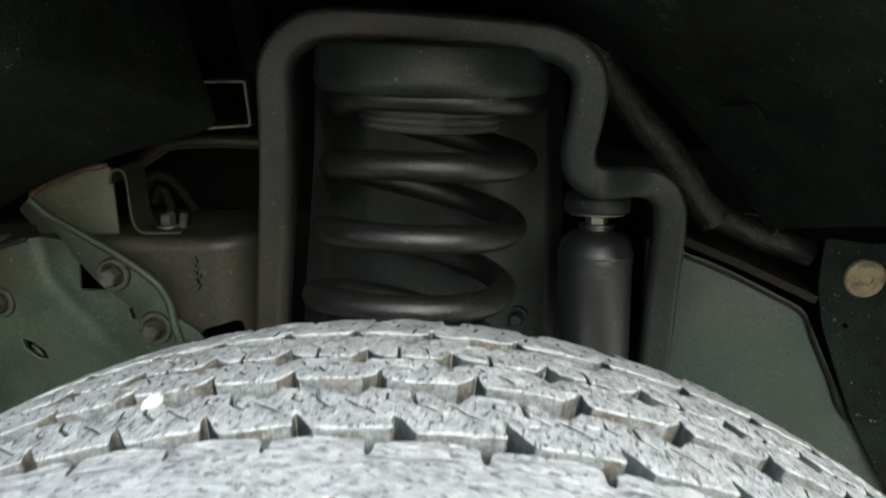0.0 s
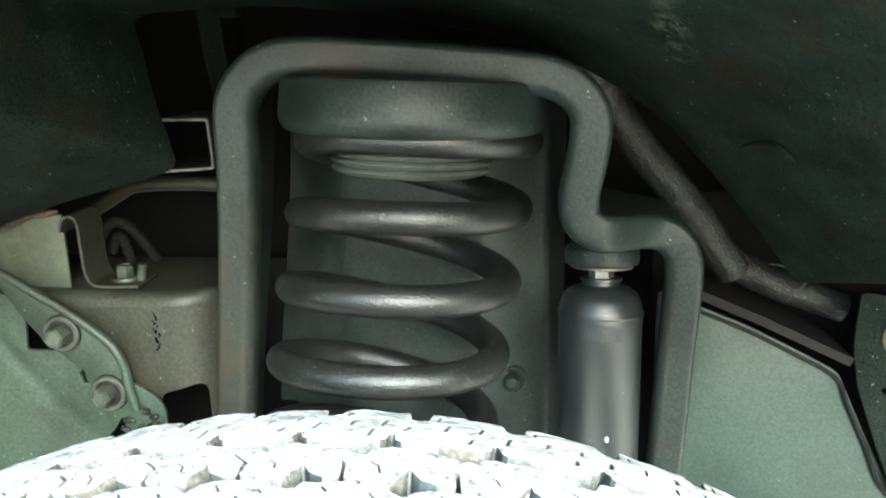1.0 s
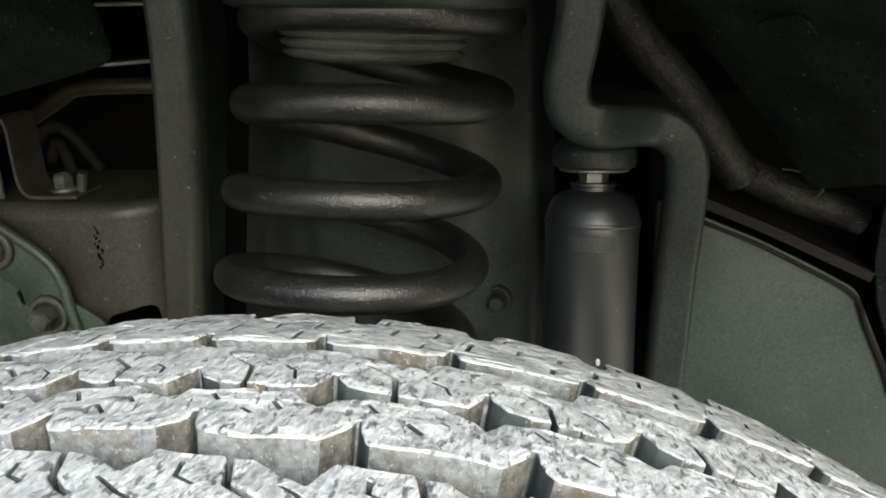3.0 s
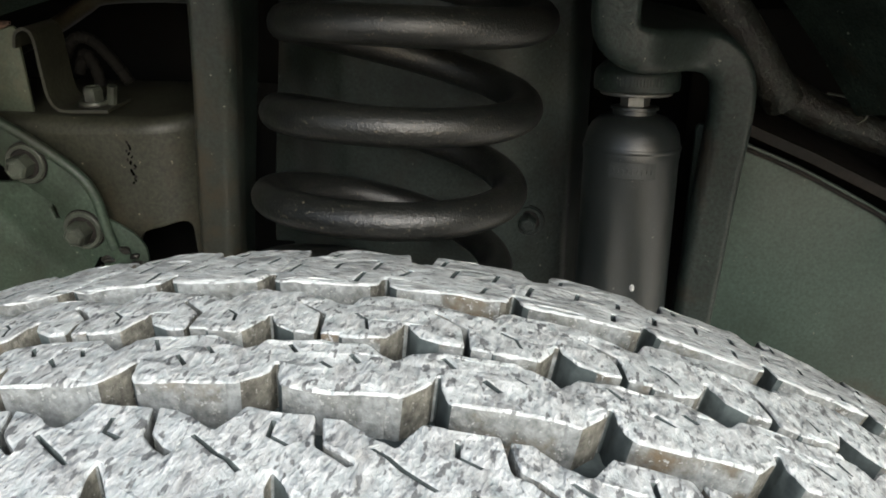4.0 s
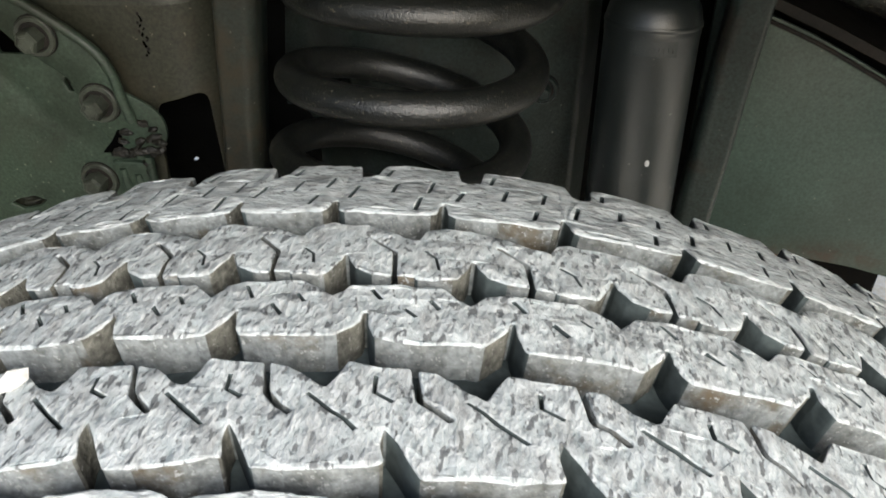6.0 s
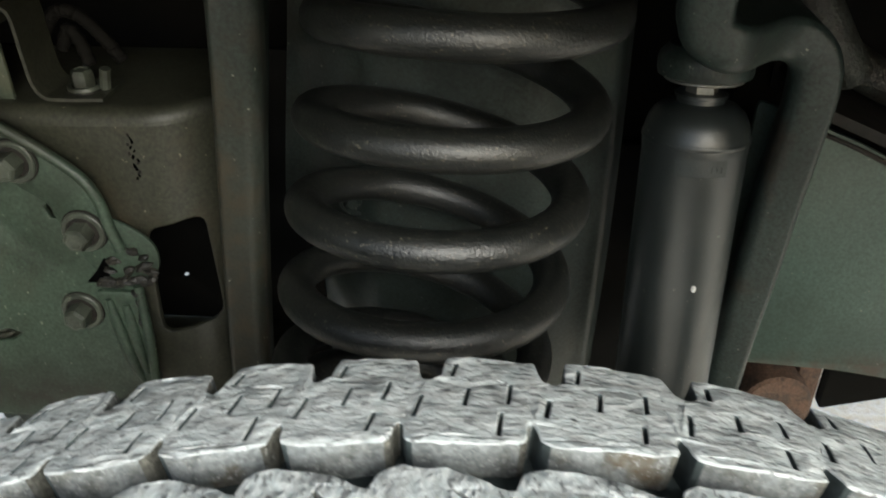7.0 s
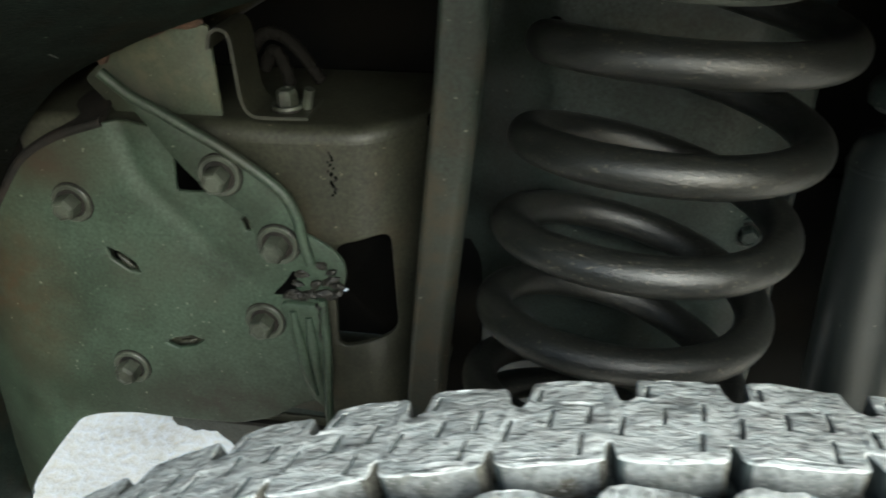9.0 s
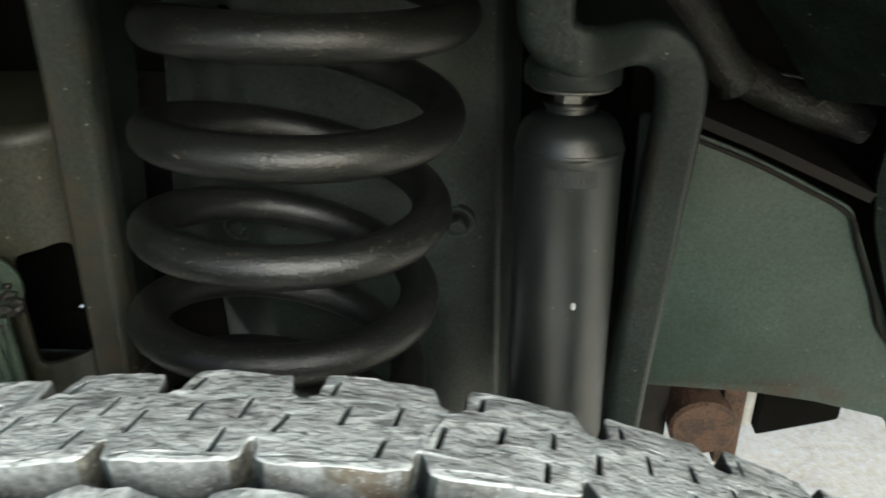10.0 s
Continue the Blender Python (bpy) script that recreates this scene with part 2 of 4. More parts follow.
def thing(name, label, category, group="", kind=""):
    return tagged(new(name), label, category, group, kind)


def flat(outer, holes=(), depth=0.004, bevel=0.0008, res=1):
    """A sheet cut to an outline with holes, its front face on z = 0 of its own axes, rounded edges."""
    cu = bpy.data.curves.new("sheet", "CURVE")
    cu.dimensions, cu.fill_mode = "2D", "BOTH"
    cu.extrude, cu.bevel_depth, cu.bevel_resolution, cu.offset = max(depth / 2 - bevel, 1e-5), bevel, res, -bevel
    for loop in (outer, *holes):
        sp = cu.splines.new("POLY")
        sp.points.add(len(loop) - 1)
        for q, (x, y) in zip(sp.points, loop):
            q.co = (x, y, 0, 1)
        sp.use_cyclic_u = True
    ob = bpy.data.objects.new("sheet", cu)
    me = bpy.data.meshes.new_from_object(ob)
    bpy.data.objects.remove(ob)
    bpy.data.curves.remove(cu)
    bm = bmesh.new()
    bm.from_mesh(me)
    bpy.data.meshes.remove(me)
    bmesh.ops.remove_doubles(bm, verts=bm.verts, dist=1e-6)
    bmesh.ops.translate(bm, verts=bm.verts, vec=(0, 0, -depth / 2))
    return bm


def upright(bm, y):
    """Stands a flat sheet up in the x-z plane, its front towards -y, at y."""
    bmesh.ops.transform(bm, matrix=Matrix(((1, 0, 0, 0), (0, 0, -1, y), (0, 1, 0, 0), (0, 0, 0, 1))), verts=bm.verts)
    return bm


def wall_sheet(outer, y, holes=(), depth=0.004, bevel=0.0008):
    return upright(flat(outer, holes, depth, bevel), y)


def rounded(pts, r=0.006, n=4, closed=True):
    """Rounds the corners of a polygon."""
    out, k = [], len(pts)
    for i, p in enumerate(pts):
        p = Vector(p)
        if not closed and i in (0, k - 1):
            out.append(tuple(p))
            continue
        a, b = Vector(pts[i - 1]), Vector(pts[(i + 1) % k])
        q = min(r, (a - p).length * 0.45, (b - p).length * 0.45)
        s, e = p + (a - p).normalized() * q, p + (b - p).normalized() * q
        for j in range(n + 1):
            t = j / n
            out.append(tuple(s * (1 - t) ** 2 + p * 2 * t * (1 - t) + e * t * t))
    return out


def spline(pts, n=8):
    """Points on a smooth line through the given ones."""
    P = [Vector(p) for p in pts]
    P = [P[0] * 2 - P[1], *P, P[-1] * 2 - P[-2]]
    out = []
    for i in range(1, len(P) - 2):
        for j in range(n):
            t = j / n
            a, b, c, d = P[i - 1], P[i], P[i + 1], P[i + 2]
            out.append(0.5 * (2 * b + (c - a) * t + (2 * a - 5 * b + 4 * c - d) * t * t + (3 * b - a - 3 * c + d) * t ** 3))
    return out + [P[-2]]


def tube(pts, r, seg=14, bm=None, squash=1.0):
    """A round bar along a line of points, capped; r may be a function of the way along (0 to 1)."""
    bm = bm or bmesh.new()
    P = [Vector(p) for p in pts]
    t0 = (P[1] - P[0]).normalized()
    u = t0.orthogonal().normalized()
    rings = []
    for i, p in enumerate(P):
        t = (P[min(i + 1, len(P) - 1)] - P[max(i - 1, 0)]).normalized()
        u = (u - t * u.dot(t)).normalized()
        v = t.cross(u)
        rr = r(i / (len(P) - 1)) if callable(r) else r
        rings.append([bm.verts.new(p + (u * math.cos(a) + v * math.sin(a) * squash) * rr) for a in (2 * math.pi * k / seg for k in range(seg))])
    for a, b in zip(rings, rings[1:]):
        for k in range(seg):
            bm.faces.new((a[k], a[(k + 1) % seg], b[(k + 1) % seg], b[k]))
    bm.faces.new(list(reversed(rings[0])))
    bm.faces.new(rings[-1])
    return bm


def lathe(profile, seg=48, m=None, cap=True):
    """A turned shape: (radius, height) pairs round the z axis, then moved by m."""
    bm = bmesh.new()
    rings = [[bm.verts.new((r * math.cos(2 * math.pi * k / seg), r * math.sin(2 * math.pi * k / seg), h)) for k in range(seg)] for r, h in profile]
    for a, b in zip(rings, rings[1:]):
        for k in range(seg):
            bm.faces.new((a[k], a[(k + 1) % seg], b[(k + 1) % seg], b[k]))
    if cap:
        bm.faces.new(list(reversed(rings[0])))
        bm.faces.new(rings[-1])
    if m:
        bmesh.ops.transform(bm, matrix=m, verts=bm.verts)
    return bm


def box(lo, hi, bevel=0.002, m=None):
    bm = bmesh.new()
    bmesh.ops.create_cube(bm, size=1)
    lo, hi = Vector(lo), Vector(hi)
    bmesh.ops.transform(bm, matrix=Matrix.Translation((lo + hi) / 2) @ Matrix.Diagonal((*(hi - lo), 1)), verts=bm.verts)
    if bevel:
        bmesh.ops.bevel(bm, geom=bm.edges, offset=bevel, segments=2, affect="EDGES", profile=0.5)
    if m:
        bmesh.ops.transform(bm, matrix=m, verts=bm.verts)
    return bm


def strap(pts, y0, y1, thick=0.0025):
    """A thin bent strip: a line in x-z with a thickness, running from y0 to y1."""
    P = [Vector((p[0], p[1])) for p in pts]
    bm = bmesh.new()
    rows = []
    for i, p in enumerate(P):
        d = (P[min(i + 1, len(P) - 1)] - P[max(i - 1, 0)]).normalized()
        n = Vector((-d.y, d.x)) * thick / 2
        rows.append([bm.verts.new((q.x, y, q.y)) for q, y in ((p + n, y0), (p + n, y1), (p - n, y1), (p - n, y0))])
    for a, b in zip(rows, rows[1:]):
        for k in range(4):
            bm.faces.new((a[k], a[(k + 1) % 4], b[(k + 1) % 4], b[k]))
    bm.faces.new(rows[0])
    bm.faces.new(list(reversed(rows[-1])))
    return bm


def ruled(edge_a, edge_b, n=14, sag=0.0, thick=0.003):
    """A shell stretched between two lines of equally many points, with a bulge along +z."""
    bm = bmesh.new()
    grid = []
    for a, b in zip(edge_a, edge_b):
        a, b = Vector(a), Vector(b)
        grid.append([bm.verts.new(a.lerp(b, j / n) + Vector((0, 0, sag * math.sin(math.pi * j / n)))) for j in range(n + 1)])
    for r, s in zip(grid, grid[1:]):
        for j in range(n):
            bm.faces.new((r[j], r[j + 1], s[j + 1], s[j]))
    bmesh.ops.recalc_face_normals(bm, faces=bm.faces)
    bmesh.ops.solidify(bm, geom=bm.faces[:], thickness=thick)
    return bm


def hex_bolt(parent, at, r_hex=0.008, r_flange=0.0125, proud=0.010, turn=10, mat=None, name="bolt", axis="y"):
    """A flanged hexagon bolt with a washer, its head standing out towards -y (or up)."""
    m = Matrix.Translation(at) @ (Matrix.Rotation(radians(90), 4, "X") if axis == "y" else Matrix()) @ Matrix.Rotation(radians(turn), 4, "Z")
    head = lathe([(r_hex * 1.04, 0.001), (r_hex * 1.04, proud - 0.0022), (r_hex * 0.86, proud - 0.0002), (r_hex * 0.66, proud), (r_hex * 0.60, proud - 0.0006)], 6, m)
    b = part(name, head, mat or M_BOLT, parent, angle=25)
    part("washer", lathe([(r_flange, 0.0), (r_flange, 0.0022), (r_flange * 0.94, 0.0031), (r_flange * 0.76, 0.0029), (r_flange * 0.72, 0.0014), (r_hex, 0.0012)], 32, m), mat or M_BOLT, b)
    # outer dark ring round the washer, and inner ring painting the groove's shade
    part("grime_ring", lathe([(r_flange * 1.07, -0.0002), (r_flange * 1.05, 0.0006), (r_flange * 0.9, 0.0008)], 28, m), M_BROWN_BLACK, b)
    part("dirt_ring", lathe([(r_flange * 0.73, 0.0014), (r_flange * 0.71, 0.0021), (r_hex * 0.9, 0.0023)], 28, m), M_BROWN_BLACK, b)
    return b


def lump(at, size, seed, turn=None):
    """A rough knob of weld metal."""
    bm = bmesh.new()
    bmesh.ops.create_icosphere(bm, subdivisions=3, radius=1)
    for v in bm.verts:
        v.co *= 1 + 0.45 * noise.noise(v.co * 1.4 + Vector((seed, 0, 0))) + 0.2 * noise.noise(v.co * 4 + Vector((seed, 3, 0)))
    bmesh.ops.transform(bm, matrix=Matrix.Translation(at) @ Matrix.Rotation(seed * 0.7 if turn is None else turn, 4, "Y") @ Matrix.Diagonal((*size, 1)), verts=bm.verts)
    return bm


# ---- setting ----
ground = part("ground", box((-60, -60, -0.3), (60, 60, 0), 0), M_GROUND)
tagged(ground, "pale dusty concrete ground in bright sun", "ground", kind="structure")

# line of the wheel arch liner's inner edge, from the low front round the cut-out to the rear tip
EDGE = [(-0.75, 1.00, 0.10), (-0.620, 0.88, 0.30), (-0.565, 0.842, 0.40), (-0.541, 0.832, 0.48), (-0.512, 0.82, 0.60), (-0.472, 0.793, 0.70), (-0.442, 0.783, 0.762), (-0.418, 0.779, 0.802), (-0.372, 0.777, 0.850),
        (-0.318, 0.778, 0.878), (-0.265, 0.782, 0.897), (-0.225, 0.79, 0.908), (-0.182, 0.80, 0.920), (-0.180, 0.80, 0.935), (-0.187, 0.80, 0.962), (-0.194, 0.80, 1.000),
        (-0.200, 0.81, 1.030), (-0.170, 0.84, 1.037), (-0.113, 0.86, 1.039), (-0.042, 0.86, 1.032), (0.027, 0.86, 1.0205), (0.083, 0.86, 1.007), (0.1165, 0.86, 0.9926),
        (0.154, 0.86, 0.9723), (0.188, 0.86, 0.947), (0.219, 0.86, 0.9145), (0.254, 0.86, 0.874), (0.275, 0.86, 0.846), (0.293, 0.86, 0.822)]


def arch_point(x, z):
    """The matching point on the wide outer arch of the wing."""
    a = math.atan2(x * 0.9, z - 0.62)
    return (0.55 * math.sin(a), 0.352, 0.66 + 0.412 * math.cos(a))


inner_edge = [tuple(p) for p in spline(EDGE, 4)]
outer_edge = [arch_point(p[0], p[2]) for p in inner_edge]
liner = thing("wheel_arch_liner", "black textured plastic wheel arch liner with dusty scuffs", "liner", kind="structure")
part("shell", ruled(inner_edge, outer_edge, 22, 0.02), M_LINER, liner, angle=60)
part("rim_flange", tube([(p.x, p.y, p.z + 0.001) for p in spline(EDGE, 34)], lambda t: 0.0020 + 0.0011 * abs(noise.noise((t * 190, 0, 0))) + 0.0007 * math.sin(t * 1900), 6), M_LINER, liner)
part("pressed_arc", tube(spline([(0.2264, 0.7833, 0.9343), (0.2318, 0.754, 0.9405), (0.2408, 0.7356, 0.9393), (0.250, 0.7371, 0.9305)], 8), lambda t: 0.0006 + 0.0017 * math.sin(math.pi * t), 8), M_LINER, liner)
for pts in ([(-0.4245, 0.735, 0.795), (-0.4235, 0.738, 0.7925), (-0.4225, 0.742, 0.790), (-0.421, 0.745, 0.787)], [(-0.310, 0.698, 0.8965), (-0.311, 0.702, 0.8945), (-0.311, 0.706, 0.892)]):
    fib = thing("fibre", "tiny pale fibre stuck on the liner", "fibre")
    part("thread", tube(spline(pts, 5), 0.00025, 5), M_FIBRE, fib)
# unseen body above and behind: wing, bonnet and far inner wall close the bay
body = thing("vehicle_body", "unseen dark painted body panels over the wheel", "car body", kind="structure")
part("wing", wall_sheet([(-0.64, 0.50), (-0.555, 0.50)] + [((0.555 if a < 0 else 0.80) * math.sin(a), 0.66 + 0.418 * math.cos(a)) for a in np.linspace(-1.5, 1.5, 25)]
                        + [(0.81, 0.50), (0.90, 0.50), (0.90, 1.34), (-0.64, 1.34)], 0.347, depth=0.012), M_BODY, body)
part("bonnet", box((-0.64, 0.347, 1.34), (0.90, 1.05, 1.37), 0.01), M_BODY, body)
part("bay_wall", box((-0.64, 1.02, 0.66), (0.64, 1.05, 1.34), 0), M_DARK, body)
# unseen side added to shade the ground at the right; top and ends complete it
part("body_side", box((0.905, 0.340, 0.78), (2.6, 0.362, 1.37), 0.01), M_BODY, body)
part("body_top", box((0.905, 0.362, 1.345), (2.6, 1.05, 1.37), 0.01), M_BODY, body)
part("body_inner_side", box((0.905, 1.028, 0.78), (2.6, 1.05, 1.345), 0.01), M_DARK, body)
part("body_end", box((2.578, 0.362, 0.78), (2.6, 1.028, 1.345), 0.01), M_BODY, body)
# dark wall added behind the tower to block bounce and blacken the recess
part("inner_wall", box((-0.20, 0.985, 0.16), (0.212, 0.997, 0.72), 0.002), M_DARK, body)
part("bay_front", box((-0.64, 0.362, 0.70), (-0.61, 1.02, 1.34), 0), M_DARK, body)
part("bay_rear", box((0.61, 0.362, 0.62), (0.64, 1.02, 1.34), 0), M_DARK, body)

# ---- spring tower ----
PATH_LIP = [(-0.149, 0.50), (-0.142, 0.60), (-0.1335, 0.68), (-0.126, 0.744), (-0.118, 0.807), (-0.110, 0.870), (-0.104, 0.929), (-0.1025, 0.960), (-0.098, 0.976), (-0.088, 0.988),
            (-0.075, 0.996), (-0.056, 0.999), (-0.013, 0.997), (0.042, 0.992), (0.087, 0.987), (0.105, 0.983), (0.118, 0.975), (0.126, 0.963), (0.127, 0.949), (0.124, 0.928),
            (0.1205, 0.910), (0.122, 0.895), (0.130, 0.887), (0.144, 0.883), (0.176, 0.876), (0.187, 0.870), (0.194, 0.859), (0.196, 0.841), (0.195, 0.816), (0.193, 0.776),
            (0.191, 0.715), (0.188, 0.66), (0.186, 0.60), (0.183, 0.50)]
Y_BACK = 0.850


def lip_y(x, z):
    """Depth of the rolled edge: it leans back downwards, and its rear leg stands further inboard."""
    k = min(1, max(0, (x - 0.135) / 0.045))
    return 0.735 + (0.9 - z) * 0.085 + 0.045 * k * k * (3 - 2 * k)


def lip_mesh():
    """The rolled edge of the tower and the side wall behind its outer rim, swept round the opening."""
    P = spline([Vector((*q, 0)) for q in PATH_LIP], 4)
    half, ri, ro = 0.0130, 0.0092, 0.0048
    prof = [(-half + ri - ri * math.cos(a), ri - ri * math.sin(a)) for a in np.linspace(0, math.pi / 2, 9)]
    prof += [(half - ro + ro * math.sin(a), ro - ro * math.cos(a)) for a in np.linspace(0, math.pi / 2, 7)]
    bm = bmesh.new()
    rows = []
    for i, p in enumerate(P):
        d = (P[min(i + 1, len(P) - 1)] - P[max(i - 1, 0)]).normalized()
        n = Vector((-d.y, d.x))
        y0 = lip_y(p.x, p.y)
        pr = [(-half + 0.001, 0.020)] + prof + [(half, (Y_BACK - y0) * 0.5), (half, Y_BACK - y0)]
        rows.append([bm.verts.new((p.x + n.x * o, y0 + dy, p.y + n.y * o)) for o, dy in pr])
    for a, b in zip(rows, rows[1:]):
        for k in range(len(a) - 1):
            bm.faces.new((a[k], b[k], b[k + 1], a[k + 1]))
    bmesh.ops.recalc_face_normals(bm, faces=bm.faces)
    bmesh.ops.solidify(bm, geom=bm.faces[:], thickness=0.002)
    return bm


tower = thing("spring_tower", "grey-green undercoated steel spring tower with rolled edges", "suspension tower")
part("rolled_edge", lip_mesh(), M_TOWER, tower, angle=60)


def round_back(x, z=0.8):
    """The back plate stands forward behind the spring and falls away towards both sides and downwards."""
    k = min(1, max(0, (x - 0.098) / 0.026))
    j = min(1, max(0, (-0.058 - x) / 0.070))
    i = min(1, max(0, (x - 0.048) / 0.052))
    return min(0.120, 0.018 * i * i * (3 - 2 * i) + 0.085 * k * k * (3 - 2 * k) + 0.045 * j * j * (3 - 2 * j) + 0.6 * max(0, 0.78 - z) ** 2)


rim = spline([Vector((*q, 0)) for q in PATH_LIP], 3)
wide = []
for i, p in enumerate(rim):
    d = (rim[min(i + 1, len(rim) - 1)] - rim[max(i - 1, 0)]).normalized()
    wide.append((p.x - d.y * 0.0105, p.y + d.x * 0.0105))
bm = wall_sheet(wide, Y_BACK, [[(-0.065 + 0.005 * math.cos(a), 0.876 + 0.005 * math.sin(a)) for a in np.linspace(0, 6.28, 13)[:-1]]], 0.004)
for x in [*np.arange(-0.145, 0.09, 0.006), *np.arange(0.0935, 0.118, 0.003)]:
    bmesh.ops.bisect_plane(bm, geom=bm.verts[:] + bm.edges[:] + bm.faces[:], plane_co=(x, 0, 0), plane_no=(1, 0, 0))
for z in np.arange(0.52, 0.79, 0.02):
    bmesh.ops.bisect_plane(bm, geom=bm.verts[:] + bm.edges[:] + bm.faces[:], plane_co=(0, 0, z), plane_no=(0, 0, 1))
# cut away behind the damper: the near-black walls beyond stand in for shade
bmesh.ops.delete(bm, geom=[f for f in bm.faces if f.calc_center_median().x > 0.1155], context="FACES")
for v in bm.verts:
    v.co.y += round_back(v.co.x, v.co.z)
part("back_plate", bm, M_BACK, tower, "lighter grey back plate", angle=50)
hex_bolt(tower, (0.0725, Y_BACK + round_back(0.0725, 0.734), 0.7340), 0.0065, 0.0115, 0.012, 20, M_TOWER)
hex_bolt(tower, (-0.079, Y_BACK + round_back(-0.079, 0.728), 0.728), 0.0065, 0.0115, 0.009, 5, M_TOWER)

# ---- coil spring and its seat ----
S_TOP, S_BOT = Vector((0.0080, 0.7615, 0.900)), Vector((-0.0170, 0.7370, 0.735))
ax_w = (S_TOP - S_BOT).normalized()
ax_u = (Vector((1, 0, 0)) - ax_w * ax_w.x).normalized()
ax_v = ax_w.cross(ax_u)
AXIS = Matrix(((ax_u.x, ax_v.x, ax_w.x, S_TOP.x), (ax_u.y, ax_v.y, ax_w.y, S_TOP.y), (ax_u.z, ax_v.z, ax_w.z, S_TOP.z), (0, 0, 0, 1)))
WIRE, COIL_R, PITCH = 0.0105, 0.0722, 0.0506


def coil_point(turns):
    """turns: whole turns above the front of the upper full coil."""
    th = 2 * math.pi * turns - math.pi / 2
    h = -0.0050 + PITCH * turns
    if turns > 0.35:
        h = -0.0050 + PITCH * 0.35 + (turns - 0.35) * 0.0455
    if turns < -4.6:
        h = -0.0050 - PITCH * 4.6 + (turns + 4.6) * 0.026
    return AXIS @ Vector((COIL_R * math.cos(th), COIL_R * math.sin(th), h))


spring = thing("coil_spring", "satin black steel coil spring with dusty specks", "spring")
part("coil", tube([coil_point(-4.6 + 5.85 * k / 290) for k in range(291)], WIRE, 20), M_SPRING, spring, angle=70)
part("closed_end", tube([coil_point(-5.7 + 1.1 * k / 54) for k in range(55)], WIRE, 20), M_SPRING, spring, angle=70)

seat = thing("upper_spring_mount", "black rubber and steel upper spring mount", "spring mount")
SEAT = Matrix.Translation((0.0100, 0.765, 0.9480)) @ Matrix.Rotation(radians(2.5), 4, "Y") @ Matrix.Rotation(radians(-3), 4, "X")
part("cup", lathe([(0.050, 0.004), (0.072, 0.0012), (0.0795, 0.0), (0.0838, 0.0016), (0.0866, 0.0050), (0.0880, 0.0095), (0.0880, 0.0130), (0.0874, 0.0190), (0.0868, 0.0310), (0.0855, 0.0340), (0.080, 0.035), (0.03, 0.037)], 64, SEAT), M_TOWER, seat, angle=50)
ring_prof = []
for k in range(3):
    z0 = -0.010 - k * 0.0058
    ring_prof += [(0.0545 - k * 0.0015, z0), (0.0565 - k * 0.0015, z0 - 0.0016), (0.0545 - k * 0.0015, z0 - 0.0034), (0.0500 - k * 0.0015, z0 - 0.005)]
part("bump_stop", lathe([(0.040, 0.004)] + ring_prof + [(0.030, -0.029)], 56, SEAT), M_BUMP, seat, "ribbed black rubber bump stop", angle=30)

perch = thing("spring_perch", "dark steel spring perch on the axle", "spring perch")
low = coil_point(-5.7)
part("perch_plate", lathe([(0.088, low.z - 0.016), (0.088, low.z - 0.0105), (0.03, low.z - 0.0105)], 32, Matrix.Translation((low.x - 0.01, 0.72, 0))), M_TOWER, perch)
part("axle_tube", tube([(0.0, 0.52, 0.42), (0.0, 1.15, 0.42)], 0.045, 24), M_DARK, perch)
# hidden plate added to keep ground bounce out of the tower
part("under_guard", box((-0.275, 0.58, 0.50), (0.24, 0.86, 0.515), 0.003), M_DARK, perch)
part("perch_post", tube([(-0.02, 0.71, 0.42), (-0.03, 0.72, low.z - 0.014)], 0.05, 24), M_DARK, perch)

# ---- shock absorber ----
shock = thing("shock_absorber", "satin black shock absorber with a bare steel nut", "shock absorber")
SH_T, SH_B = Vector((0.1395, 0.8045, 0.816)), Vector((0.1385, 0.7925, 0.730))
sw = (SH_T - SH_B).normalized()
su = (Vector((1, 0, 0)) - sw * sw.x).normalized()
sv = sw.cross(su)
SHOCK = Matrix(((su.x, sv.x, sw.x, SH_T.x), (su.y, sv.y, sw.y, SH_T.y), (su.z, sv.z, sw.z, SH_T.z), (0, 0, 0, 1)))
part("body", lathe([(0.0285, -0.26), (0.0302, -0.255), (0.0302, -0.012), (0.0306, -0.010), (0.0306, -0.002), (0.0300, 0.000), (0.0290, 0.005), (0.0262, 0.0105), (0.0215, 0.0145), (0.0160, 0.0162), (0.0135, 0.0165)], 56, SHOCK), M_SHOCK, shock, angle=45)
part("neck", lathe([(0.0135, 0.0160), (0.0135, 0.0190), (0.0150, 0.0196), (0.0150, 0.0212), (0.0095, 0.0216)], 36, SHOCK), M_SHOCK, shock)
part("nut", lathe([(0.0088, 0.0210), (0.0093, 0.0218), (0.0093, 0.0279), (0.0088, 0.0286)], 6, SHOCK @ Matrix.Rotation(radians(0), 4, "Z")), M_STEEL, shock, "bare steel hexagon nut", angle=20)
part("upper_washer", lathe([(0.0215, 0.0286), (0.0225, 0.0293), (0.0225, 0.0303), (0.0215, 0.0310)], 40, SHOCK), M_STEEL, shock, "worn steel washer")
part("bushing", lathe([(0.0240, 0.0310), (0.0262, 0.0320), (0.0268, 0.0345), (0.0268, 0.0410), (0.0258, 0.0440), (0.021, 0.0490)], 44, SHOCK), M_TOWER, shock, "knurled dark rubber bushing")
for k in range(15):
    a = -1.57 + 0.075 * (k - 7)
    part("rib", tube([SHOCK @ Vector((0.0267 * math.cos(a), 0.0267 * math.sin(a), h)) for h in (0.0355, 0.0375 + 0.001 * (k % 3), 0.0405)], 0.00045, 6), M_TOWER, shock)
bm = bmesh.new()
